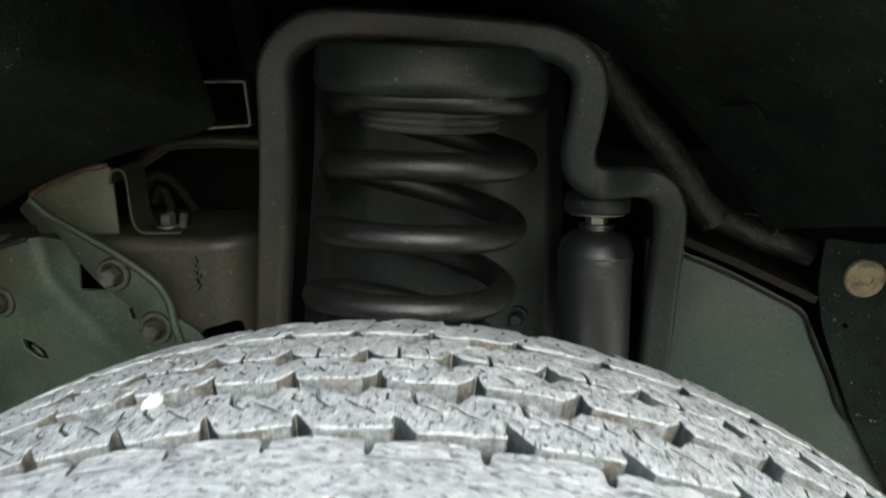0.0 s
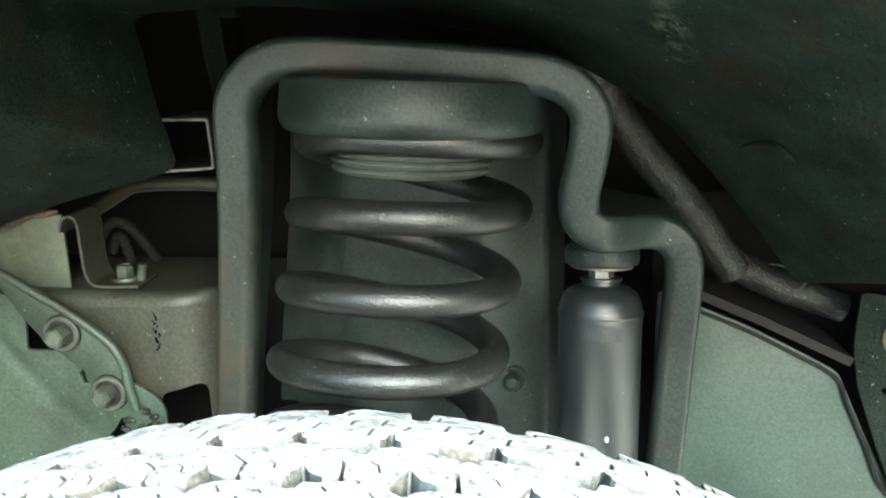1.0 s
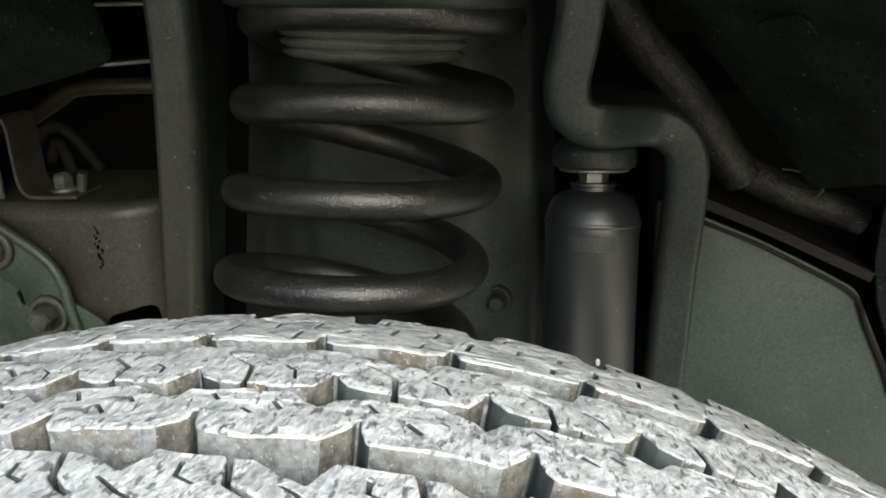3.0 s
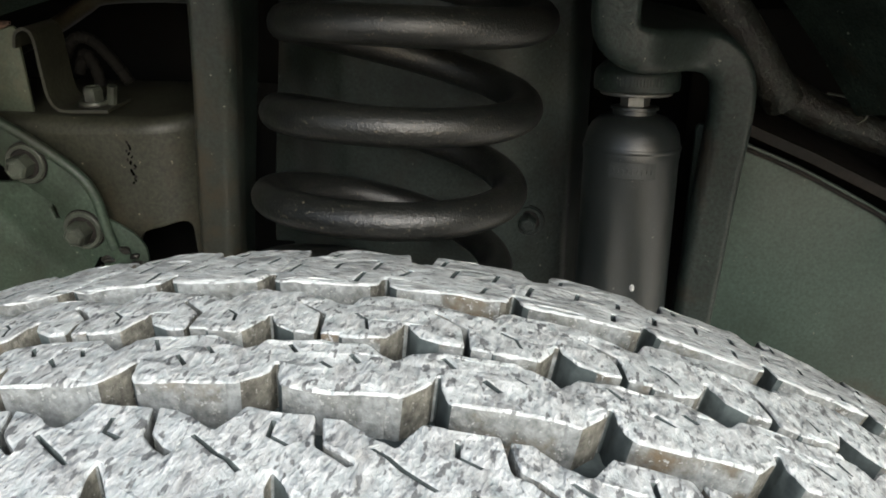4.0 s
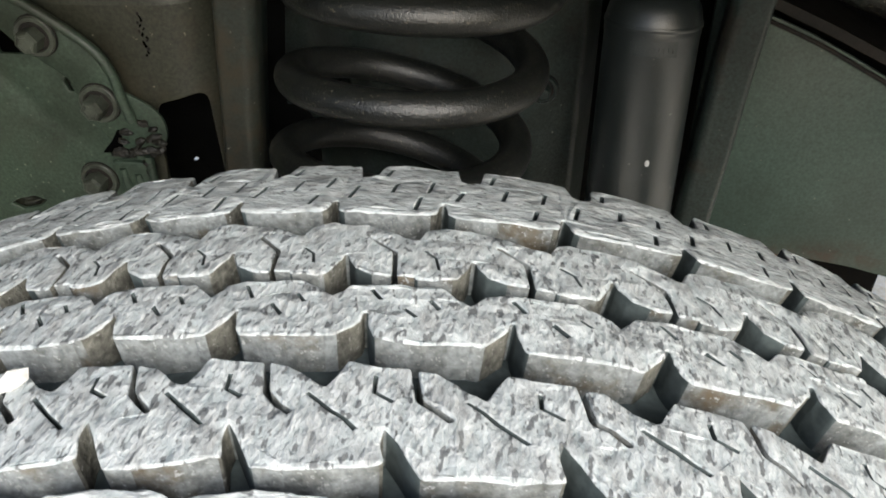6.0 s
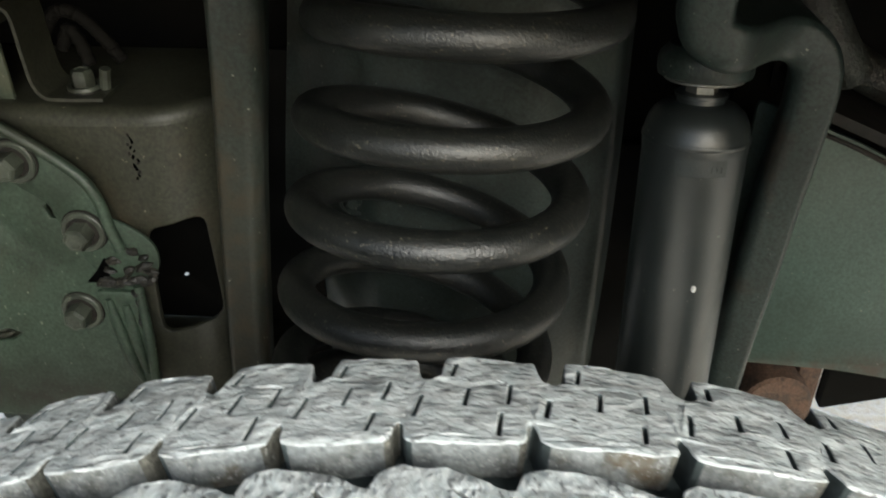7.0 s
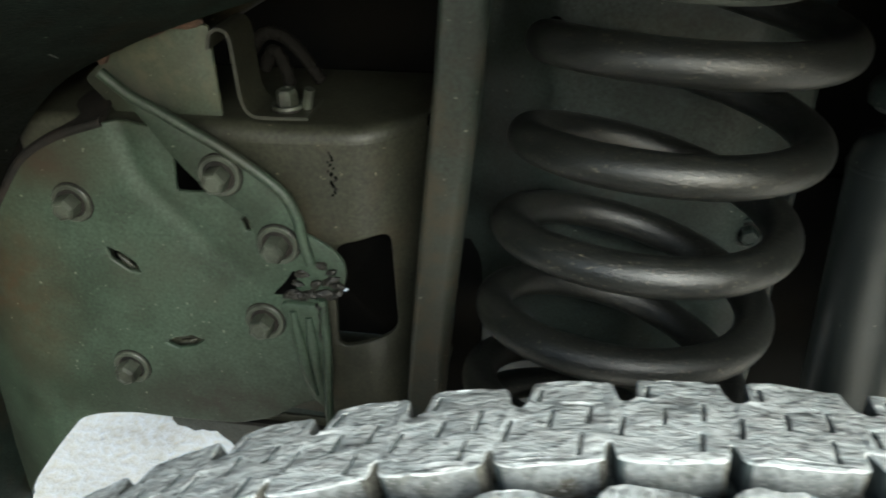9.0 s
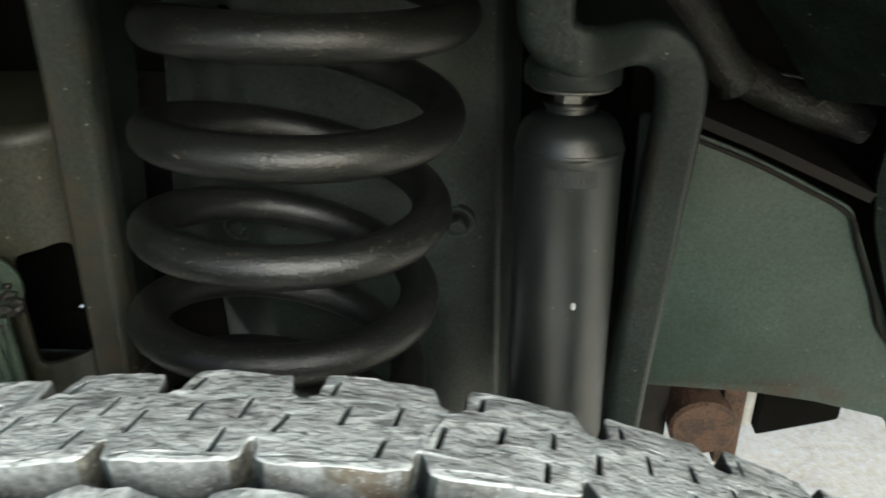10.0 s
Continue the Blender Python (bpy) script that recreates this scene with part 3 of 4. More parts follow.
cols = [[bm.verts.new(SHOCK @ Vector((r * math.sin(a), -r * math.cos(a), h))) for r, h in ((0.0301, -0.0205), (0.03055, -0.0200), (0.03055, -0.0090), (0.0301, -0.0085))] for a in np.linspace(-0.50, 0.46, 15)]
for p, q in zip(cols, cols[1:]):
    for k in range(3):
        bm.faces.new((p[k], q[k], q[k + 1], p[k + 1]))
label = part("label", bm, M_LABEL, shock, "faded label with worn marks")
for k in range(9):
    a = -0.40 + 0.095 * k
    part("mark", tube([SHOCK @ Vector((0.0307 * math.sin(a), -0.0307 * math.cos(a), h)) for h in (-0.0175 + 0.001 * (k % 2), -0.0160, -0.0140)], 0.0003, 5), M_LABEL, label)
part("stud", lathe([(0.012, 0.049), (0.012, 0.075)], 20, SHOCK), M_SHOCK, shock)
part("band", lathe([(0.0309, -0.0055), (0.0312, -0.005), (0.0312, -0.003), (0.0309, -0.0025)], 56, SHOCK, False), M_SHOCK, shock)
bm = bmesh.new()
bmesh.ops.create_icosphere(bm, subdivisions=2, radius=0.0021, matrix=Matrix.Translation((0.1435, 0.7625, 0.7305)) @ Matrix.Diagonal((0.8, 0.35, 1.25, 1)))
part("paint_fleck", bm, M_WHITE, shock, "white paint fleck")

# ---- frame rail ----
rail = thing("frame_rail", "brown-grey painted steel frame rail with a rounded slot", "chassis rail")
hole = rounded([(-0.207, 0.655), (-0.164, 0.668), (-0.1655, 0.751), (-0.203, 0.741)], 0.010)


def inboard(x):
    """How far the rail has turned inboard at x, behind the tower."""
    return 0.032 * max(0.0, (x + 0.188) / 0.045) ** 1.8


bm = wall_sheet([(-0.415, 0.605), (-0.143, 0.585), (-0.143, 0.8155), (-0.415, 0.8155)], 0.789, [hole, [(-0.312, 0.774), (-0.272, 0.774), (-0.272, 0.797), (-0.296, 0.810), (-0.312, 0.810)], [(-0.37, 0.71), (-0.328, 0.71), (-0.328, 0.745), (-0.37, 0.745)], [(-0.333, 0.652), (-0.292, 0.652), (-0.292, 0.680), (-0.333, 0.680)]], 0.005)
for n in range(13):
    bmesh.ops.bisect_plane(bm, geom=bm.verts[:] + bm.edges[:] + bm.faces[:], plane_co=(-0.195 + 0.004 * n, 0, 0), plane_no=(1, 0, 0))
for v in bm.verts:
    v.co.y += inboard(v.co.x)
part("web", bm, M_RAIL, rail, angle=50)
top = [(0.789 + 0.010 * (1 - math.cos(a)), 0.8145 + 0.010 * math.sin(a)) for a in np.linspace(0, math.pi / 2, 8)] + [(0.90, 0.8245)]
bm = bmesh.new()
rows = [[bm.verts.new((x, y + inboard(x) * min(1, (0.90 - y) / 0.08), z)) for y, z in top] for x in (-0.43, -0.36, -0.195, -0.188, -0.180, -0.172, -0.164, -0.156, -0.148, -0.143)]
for a, b in zip(rows, rows[1:]):
    for k in range(len(a) - 1):
        bm.faces.new((a[k], a[k + 1], b[k + 1], b[k]))
bmesh.ops.recalc_face_normals(bm, faces=bm.faces)
bmesh.ops.solidify(bm, geom=bm.faces[:], thickness=0.003)
part("top_flange", bm, M_RAIL, rail, angle=60)
# near-black sheet painting the shade inside the rail, drawn down behind the tower
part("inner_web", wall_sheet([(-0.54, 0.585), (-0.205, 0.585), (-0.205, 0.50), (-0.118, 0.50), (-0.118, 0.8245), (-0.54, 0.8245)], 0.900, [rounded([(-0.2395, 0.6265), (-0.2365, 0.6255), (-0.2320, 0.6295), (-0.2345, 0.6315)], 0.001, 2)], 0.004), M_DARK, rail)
part("cavity_floor", box((-0.43, 0.797, 0.592), (-0.338, 0.902, 0.596), 0.001), M_RAIL, rail)
part("floor_flange", box((-0.34, 0.790, 0.575), (-0.143, 0.905, 0.5845), 0.001), M_RAIL, rail)
rng = random.Random(8)
for k in range(15):
    z = 0.8085 - 0.0021 * k
    x = -0.1985 + 0.0014 * math.sin(k * 1.7) + (0.0022 * rng.uniform(-1, 1) if k < 7 else 0.0007 * rng.uniform(-1, 1))
    part("paint_chip", lump((x, 0.7889, z), (rng.uniform(0.0005, 0.0011), 0.0005, rng.uniform(0.0010, 0.0022)), k * 2.7, rng.uniform(-0.7, 0.7)), M_PIT if k % 3 else M_BROWN_BLACK, rail, "black chip in the paint")

side = thing("side_panel", "grey-green painted inner side panel", "body panel")
part("panel", wall_sheet(rounded([(0.186, 0.604), (0.286, 0.598), (0.332, 0.591), (0.386, 0.577), (0.42, 0.50), (0.47, 0.50), (0.44, 0.60), (0.374, 0.650), (0.354, 0.690), (0.337, 0.726), (0.326, 0.750), (0.289, 0.770), (0.255, 0.787), (0.186, 0.815)], 0.006), 0.853, depth=0.004), M_PANEL, side)
# seam edge coloured near-black to paint the shade along it
part("seam_lip", tube(spline([(0.210, 0.8495, 0.802), (0.254, 0.8495, 0.784), (0.288, 0.8495, 0.767), (0.323, 0.8495, 0.747), (0.334, 0.8495, 0.724), (0.351, 0.8495, 0.688), (0.371, 0.8495, 0.648), (0.436, 0.8495, 0.600)], 6), 0.0016, 8), M_BROWN_BLACK, side)

rear = thing("rear_splash_panel", "dark plastic splash panel with a round push clip", "panel")
part("panel", wall_sheet(rounded([(0.333, 0.819), (0.36, 0.815), (0.70, 0.80), (0.70, 0.42), (0.52, 0.42), (0.42, 0.56), (0.371, 0.653), (0.355, 0.694), (0.337, 0.742), (0.331, 0.775)], 0.005), 0.842,
                         [[(0.3570 + 0.0022 * math.cos(a), 0.740 + 0.0022 * math.sin(a)) for a in np.linspace(0, 6.28, 11)[:-1]]], 0.004), M_LINER, rear)
part("push_clip", lathe([(0.0165, 0.0), (0.0172, 0.0015), (0.0160, 0.0035), (0.0100, 0.0052), (0.0055, 0.0056), (0.0050, 0.0045), (0.0, 0.0045)], 36,
                        Matrix.Translation((0.3675, 0.842, 0.784)) @ Matrix.Rotation(radians(90), 4, "X"), False), M_CLIP, rear, "tarnished round push clip")

brace = thing("inner_wing_brace", "grey tubular brace behind the spring tower", "brace")
part("upper_tube", tube(spline([(0.128, 0.872, 0.985), (0.153, 0.870, 0.949), (0.172, 0.870, 0.922), (0.195, 0.870, 0.896), (0.216, 0.870, 0.869), (0.232, 0.872, 0.845), (0.247, 0.876, 0.824)], 6), 0.0136, 18), M_BRACE, brace)
part("lower_tube", tube(spline([(0.222, 0.882, 0.842), (0.244, 0.884, 0.832), (0.270, 0.886, 0.817), (0.300, 0.888, 0.804), (0.337, 0.890, 0.791)], 6), lambda t: 0.0138 - 0.002 * t, 16), M_BRACE, brace)
part("ledge", strap([(0.215, 0.816), (0.262, 0.796), (0.330, 0.764)], 0.838, 0.915, 0.007), M_BROWN_BLACK, brace)
part("wire_clip", tube(spline([(0.272, 0.868, 0.833), (0.283, 0.866, 0.8315), (0.295, 0.868, 0.826), (0.301, 0.870, 0.817), (0.296, 0.872, 0.811)], 6), 0.0009, 6), M_BOLT, brace)
# near-black sheets painting the shade behind the side panel
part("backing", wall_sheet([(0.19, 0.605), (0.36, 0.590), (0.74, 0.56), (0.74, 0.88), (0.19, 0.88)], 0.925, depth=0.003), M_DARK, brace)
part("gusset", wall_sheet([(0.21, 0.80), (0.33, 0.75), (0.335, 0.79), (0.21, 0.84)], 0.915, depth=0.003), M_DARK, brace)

# ---- gusset plates and brackets in front of the rail ----
gus = thing("gusset_plate", "dusty green-grey bolted steel gusset plate", "chassis bracket")
tri_hole = rounded([(-0.3015, 0.8035), (-0.3035, 0.7795), (-0.2800, 0.7800)], 0.0022, 3)


def slot(cx, cz, ln, ang, w=0.0098):
    ca, sa = math.cos(ang), math.sin(ang)
    shape = [(-0.5, 0.1), (-0.2, 0.45), (0.25, 0.5), (0.5, 0.0), (0.2, -0.45), (-0.25, -0.5)]
    return [(cx + ln * a * ca - w * b * sa, cz + ln * a * sa + w * b * ca) for a, b in shape]


notch = [(-0.2615, 0.7605), (-0.2585, 0.7645), (-0.2515, 0.7635), (-0.2545, 0.7590), (-0.2560, 0.7535), (-0.2595, 0.7530)]
RIM = [(-0.300, 0.822), (-0.330, 0.8265), (-0.346, 0.8255), (-0.382, 0.8135), (-0.410, 0.797), (-0.434, 0.769), (-0.458, 0.737), (-0.479, 0.700), (-0.502, 0.645), (-0.532, 0.590), (-0.578, 0.530), (-0.602, 0.47)]
outline = rounded([(-0.2125, 0.612), (-0.2125, 0.700), (-0.235, 0.760), (-0.262, 0.790)] + RIM + [(-0.602, 0.390), (-0.588, 0.384), (-0.574, 0.396), (-0.494, 0.488), (-0.454, 0.536), (-0.428, 0.566), (-0.412, 0.573),
                   (-0.392, 0.577), (-0.375, 0.579), (-0.338, 0.578), (-0.290, 0.580), (-0.262, 0.589), (-0.243, 0.603), (-0.226, 0.611)], 0.008)


def bent_back(x):
    """Where a point of the flat plate comes to lie on its bent front end: x and how far back."""
    u = max(0.0, -0.420 - x)
    a = min(u / 0.20, 1.05)
    far = u - 0.20 * a
    return (x if u == 0 else -0.420 - 0.20 * math.sin(a) - far * math.cos(a)), 0.20 * (1 - math.cos(a)) + far * math.sin(a)


FOLD = [Vector(q) for q in ((-0.336, 0.850), (-0.333, 0.816), (-0.330, 0.796), (-0.321, 0.779), (-0.306, 0.763), (-0.280, 0.733), (-0.245, 0.705))]


def pressed(x, z):
    """Depth of the pressed field behind the curved fold; it runs out towards the lower end."""
    best = (9, 0, 0)
    for n, (a, c) in enumerate(zip(FOLD, FOLD[1:])):
        q, e = Vector((x, z)), c - a
        t = min(1, max(0, (q - a).dot(e) / e.length_squared))
        gap = q - (a + e * t)
        side_of = 1 if e.x * gap.y - e.y * gap.x > 0 else -1
        best = min(best, (gap.length, side_of, (n + t) / (len(FOLD) - 1)))
    off = best[0] * best[1]
    s = min(1, max(0, (off + 0.0065) / 0.013))
    fade = max(0, 1 - best[2] * 0.95) ** 0.6
    return fade * (0.0035 * math.exp(-((off + 0.002) / 0.0065) ** 2) + 0.0015 * s * s * (3 - 2 * s))


bm = flat(outline, [slot(-0.3545, 0.7220, 0.030, -0.68), slot(-0.3210, 0.6550, 0.031, 0.20), tri_hole, notch], 0.004, 0.0010)
cuts = [((x, 0, 0), (1, 0, 0)) for x in [*np.arange(-0.945, -0.36, 0.02), *np.arange(-0.36, -0.214, 0.004)]]
cuts += [((0, z, 0), (0, 1, 0)) for z in [*np.arange(0.12, 0.69, 0.02), *np.arange(0.69, 0.832, 0.004)]]
for at, way in cuts:
    bmesh.ops.bisect_plane(bm, geom=bm.verts[:] + bm.edges[:] + bm.faces[:], plane_co=at, plane_no=way)
for v in bm.verts:
    v.co.z -= pressed(v.co.x, v.co.y) + 0.0006 * noise.noise((v.co.x * 22, v.co.y * 22, 3))
    v.co.x, back = bent_back(v.co.x)
    v.co.z -= back
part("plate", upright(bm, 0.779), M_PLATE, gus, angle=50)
rim_line = [(bent_back(p.x)[0], 0.781 + bent_back(p.x)[1], p.y) for p in spline([Vector((*q, 0)) for q in RIM[2:10]], 5)]
bm = ruled(rim_line, [(x - 0.012, y + 0.055, z + 0.008) for x, y, z in rim_line], 6, 0.004)
# rim coloured near-black too, carrying on the painted shade
part("rolled_rim", tube(rim_line, 0.0034, 10, bm), M_BROWN_BLACK, gus, "dark brown rolled rim", angle=60)
for x, z, turn in ((-0.268, 0.796, 8), (-0.2355, 0.7480, 0), (-0.2550, 0.6815, 18), (-0.3685, 0.6275, 25), (-0.3810, 0.7665, 12)):
    hex_bolt(gus, (x, 0.7745 if z > 0.745 and x > -0.3 else 0.779, z), 0.0080, 0.0142, 0.0150, turn)

strut = thing("gusset_strut", "thin folded steel strut with a rolled upper edge", "chassis bracket")
bead = [(-0.334, 0.861), (-0.320, 0.8485), (-0.302, 0.838), (-0.283, 0.8265), (-0.263, 0.8145), (-0.244, 0.8010), (-0.228, 0.7865), (-0.2205, 0.771), (-0.2180, 0.753), (-0.2145, 0.735)]
part("sheet", wall_sheet(rounded(bead + [(-0.236, 0.742), (-0.258, 0.768), (-0.281, 0.7845), (-0.299, 0.8055), (-0.313, 0.828), (-0.329, 0.849)], 0.003), 0.7755, depth=0.003), M_PLATE, strut)
part("rolled_edge", tube(spline([(x, 0.7735, z) for x, z in bead], 6), 0.0036, 12), M_PLATE, strut)
lobe = thing("bracket_tab", "rounded steel tab with a ragged weld", "chassis bracket")
part("tab", wall_sheet(rounded([(-0.256, 0.762), (-0.249, 0.7665), (-0.233, 0.763), (-0.209, 0.7515), (-0.198, 0.744), (-0.192, 0.735), (-0.192, 0.722), (-0.198, 0.712), (-0.232, 0.706), (-0.246, 0.735)], 0.005), 0.7766, depth=0.003), M_PLATE, lobe)


rng = random.Random(4)
for k in range(26):
    x0, z0 = rng.uniform(-0.2350, -0.1985), rng.uniform(0.7065, 0.7340)
    if x0 < -0.2200 and z0 > 0.7065 + (x0 + 0.2350) * 1.5:
        z0 = 0.7075
    part("weld_bead", lump((x0, 0.7750 + 0.0008 * rng.random(), z0), (rng.uniform(0.0030, 0.0062), 0.0024, rng.uniform(0.0016, 0.0030)), k * 1.9, rng.uniform(-0.6, 0.3)), M_WELD, lobe, angle=40)
part("gouge", wall_sheet(rounded([(-0.245, 0.7065), (-0.236, 0.7160), (-0.2285, 0.7270), (-0.2265, 0.7235), (-0.2285, 0.7075)], 0.002), 0.7757, depth=0.002, bevel=0.0004), M_PIT, lobe, "dark torn gouge")
for k in range(8):
    part("weld_bead", lump((-0.2120 + 0.0015 * rng.uniform(-1, 1), 0.7765, 0.700 - 0.0052 * k), (rng.uniform(0.0025, 0.0045), 0.0030, rng.uniform(0.003, 0.0055)), 40 + k * 2.3, rng.uniform(-0.5, 0.5)), M_WELD, lobe, angle=70)
for x, z, a in ((-0.3535, 0.7205, 0.75), (-0.3200, 0.6545, -0.25)):
    bm = lump((0, 0, 0), (0.0075, 0.0022, 0.0018), x * 90, 0)
    bmesh.ops.transform(bm, matrix=Matrix.Translation((x, 0.7815, z)) @ Matrix.Rotation(a, 4, "Y"), verts=bm.verts)
    part("torn_lip", bm, M_RAIL, gus, angle=70)
pipe = thing("brake_pipe", "thin painted steel brake pipe", "pipe")
part("pipe", tube(spline([(-0.2105, 0.777, 0.705), (-0.2105, 0.775, 0.66), (-0.2140, 0.776, 0.62), (-0.2160, 0.780, 0.58), (-0.214, 0.79, 0.53)], 6), 0.0034, 10), M_PLATE, pipe)
part("cover", wall_sheet(rounded([(-0.241, 0.700), (-0.2135, 0.700), (-0.2135, 0.606), (-0.221, 0.610), (-0.2285, 0.620), (-0.234, 0.645), (-0.2375, 0.675)], 0.004), 0.7755, depth=0.006, bevel=0.002), M_PLATE, pipe)
for pts in ([(-0.2325, 0.694), (-0.2300, 0.665), (-0.2270, 0.640), (-0.2225, 0.620)], [(-0.2215, 0.690), (-0.2205, 0.660), (-0.2190, 0.630)]):
    part("pressed_ridge", tube(spline([(x, 0.7760, z) for x, z in pts], 6), lambda t: 0.0012 + 0.0034 * math.sin(math.pi * min(1, 0.15 + t * 0.8)), 10, squash=1.0), M_PLATE, pipe)

upper = thing("upper_bracket_plate", "dusty triangular bracket plate with brown edges", "chassis bracket")
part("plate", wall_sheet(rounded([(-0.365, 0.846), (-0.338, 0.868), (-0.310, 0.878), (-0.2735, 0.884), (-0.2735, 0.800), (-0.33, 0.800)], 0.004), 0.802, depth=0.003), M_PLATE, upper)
part("edge_rust", tube(spline([(-0.350, 0.800, 0.858), (-0.335, 0.800, 0.869), (-0.305, 0.800, 0.880), (-0.275, 0.800, 0.886)], 5), lambda t: 0.0022 + 0.0012 * math.sin(23 * t), 8), M_RUST, upper)
hang = thing("strap_hanger", "bent steel strap hanger bolted on the rail", "bracket")
part("strap", strap([(p.x, p.y) for p in spline([Vector((*q, 0)) for q in [(-0.2735, 0.870), (-0.2705, 0.8795), (-0.264, 0.8825), (-0.2585, 0.877), (-0.2575, 0.855), (-0.2565, 0.838), (-0.2525, 0.8295), (-0.244, 0.8270), (-0.214, 0.8275)]], 5)], 0.796, 0.830, 0.0022), M_RAIL, hang)
hex_bolt(hang, (-0.2320, 0.812, 0.8285), 0.0068, 0.0105, 0.0125, 5, M_BOLT, axis="z")
part("stud", tube([(-0.219, 0.812, 0.829), (-0.216, 0.811, 0.842)], 0.0035, 8), M_BOLT, hang)
cbr = thing("channel_bracket", "thin bare-edged steel channel bracket", "bracket")
part("channel", strap(rounded([(-0.184, 0.955), (-0.149, 0.955), (-0.147, 0.919), (-0.170, 0.9175), (-0.212, 0.915)], 0.003, 4, False), 0.804, 0.862, 0.0022), M_RAIL, cbr)
part("bare_edge", tube([(x, 0.8035, z) for x, z in rounded([(-0.184, 0.955), (-0.149, 0.955), (-0.147, 0.919), (-0.170, 0.9175), (-0.212, 0.915)], 0.003, 4, False)], 0.0013, 6), M_EDGE, cbr)
hose = thing("coolant_pipe", "dark pipe crossing the engine bay", "pipe")
part("pipe", tube(spline([(-0.335, 0.888, 0.852), (-0.292, 0.886, 0.872), (-0.270, 0.884, 0.884), (-0.252, 0.884, 0.892), (-0.20, 0.884, 0.894), (-0.150, 0.884, 0.891)], 6), 0.0065, 12), M_RAIL, hose)
for pts in ([(-0.262, 0.835, 0.857), (-0.250, 0.832, 0.870), (-0.236, 0.832, 0.868), (-0.224, 0.834, 0.853), (-0.216, 0.836, 0.838)],
            [(-0.255, 0.838, 0.845), (-0.247, 0.836, 0.858), (-0.240, 0.834, 0.850), (-0.236, 0.832, 0.836)]):
    c = thing("wiring_hose", "dusty corrugated wiring hose by the rail", "hose")
    part("hose", tube(spline(pts, 10), lambda t: 0.0042 + 0.0004 * math.sin(t * 150), 10), M_DARK, c)
post = thing("bay_post", "dark vertical post inside the engine bay", "post")
part("post", strap(rounded([(-0.196, 1.05), (-0.190, 0.99), (-0.183, 0.956)], 0.01, 4, False), 0.93, 0.96, 0.020), M_LINER, post)
part("wire", tube(spline([(-0.172, 0.90, 1.045), (-0.170, 0.90, 1.00), (-0.163, 0.90, 0.965), (-0.150, 0.90, 0.95)], 6), 0.0015, 6), M_LINER, post)
part("clip", box((-0.176, 0.895, 1.030), (-0.156, 0.91, 1.040), 0.002), M_LINER, post)
skirt = thing("lower_rail_flange", "dark lower flange with a ragged edge", "chassis bracket")
part("folded_lip", box((-0.352, 0.785, 0.5725), (-0.16, 0.7925, 0.5765), 0.001), M_BROWN_BLACK, skirt)
part("flange", wall_sheet([(-0.357, 0.592), (-0.3555, 0.562), (-0.352, 0.557), (-0.345, 0.5565), (-0.338, 0.553), (-0.331, 0.5555), (-0.325, 0.5545), (-0.319, 0.5555), (-0.313, 0.549), (-0.308, 0.545), (-0.305, 0.538),
                           (-0.300, 0.535), (-0.298, 0.526), (-0.29, 0.52), (-0.15, 0.52), (-0.15, 0.592)], 0.792, depth=0.004), M_TOWER, skirt)

# ---- things beyond the rail ----
bush = thing("rusty_bushing", "rusty brown steel bushing under the body", "bushing")
part("sleeve", lathe([(0.012, -0.030), (0.027, -0.030), (0.030, -0.027), (0.030, 0.027), (0.027, 0.030), (0.012, 0.030)], 32, Matrix.Translation((0.283, 0.965, 0.487)) @ Matrix.Rotation(radians(90), 4, "X")), M_RUST, bush)
part("flange", box((0.300, 0.95, 0.432), (0.322, 1.03, 0.56), 0.005), M_RUST, bush)
part("side_plate", box((0.2135, 0.952, 0.415), (0.2545, 1.03, 0.56), 0.004), M_BROWN_BLACK, bush)
part("mount", box((0.2555, 0.98, 0.50), (0.322, 1.06, 0.60), 0.006), M_RUST, bush)
under = thing("underbody_box", "black box hanging under the body", "box")
bm = box((0.361, 1.02, 0.405), (0.440, 1.10, 0.60), 0.004)
for v in bm.verts:
    if v.co.z < 0.5:
        v.co.z += (v.co.x - 0.36) * 0.30
part("box", bm, M_DARK, under)
plug = thing("drain_plug", "white plastic plug under the body", "plug")
part("plug", lathe([(0.0050, -0.030), (0.0062, -0.028), (0.0062, 0.06), (0.0050, 0.062)], 20, Matrix.Translation((0.3545, 1.035, 0.440))), M_WHITE, plug)

# ---- tyre ----
# the wheel is steered a little and leans with its axle; TOP is the highest point of the tread's slotted rib
R_T, TOP = 0.4305, Vector((0.012, 0.4670, 0.8635))
TYRE = Matrix.Translation(TOP) @ Matrix.Rotation(0.078, 4, "Z") @ Matrix.Rotation(-0.085, 4, "X") @ Matrix.Translation((0, 0, -R_T))
ALONG, ACROSS, AHEAD = 0.95, 0.92, 11.0
wheel = thing("tyre", "all-terrain tyre thick with pale grey dust", "tyre")


def crown(y):
    """Radius of the tread at a place across it, y from the slotted rib."""
    return R_T - 0.9 * ((y + 0.0202) ** 2 - 0.0202 ** 2)


prof = [(r, -0.0202 + w) for r, w in ((0.243, -0.070), (0.258, -0.096), (0.308, -0.117), (0.353, -0.120), (0.388, -0.115), (0.405, -0.106), (0.411, -0.094))]
prof += [(crown(y) - 0.0125, y) for y in np.linspace(-0.104, 0.063, 13)]
prof += [(r, -0.0404 - y) for r, y in reversed(prof[:7])]
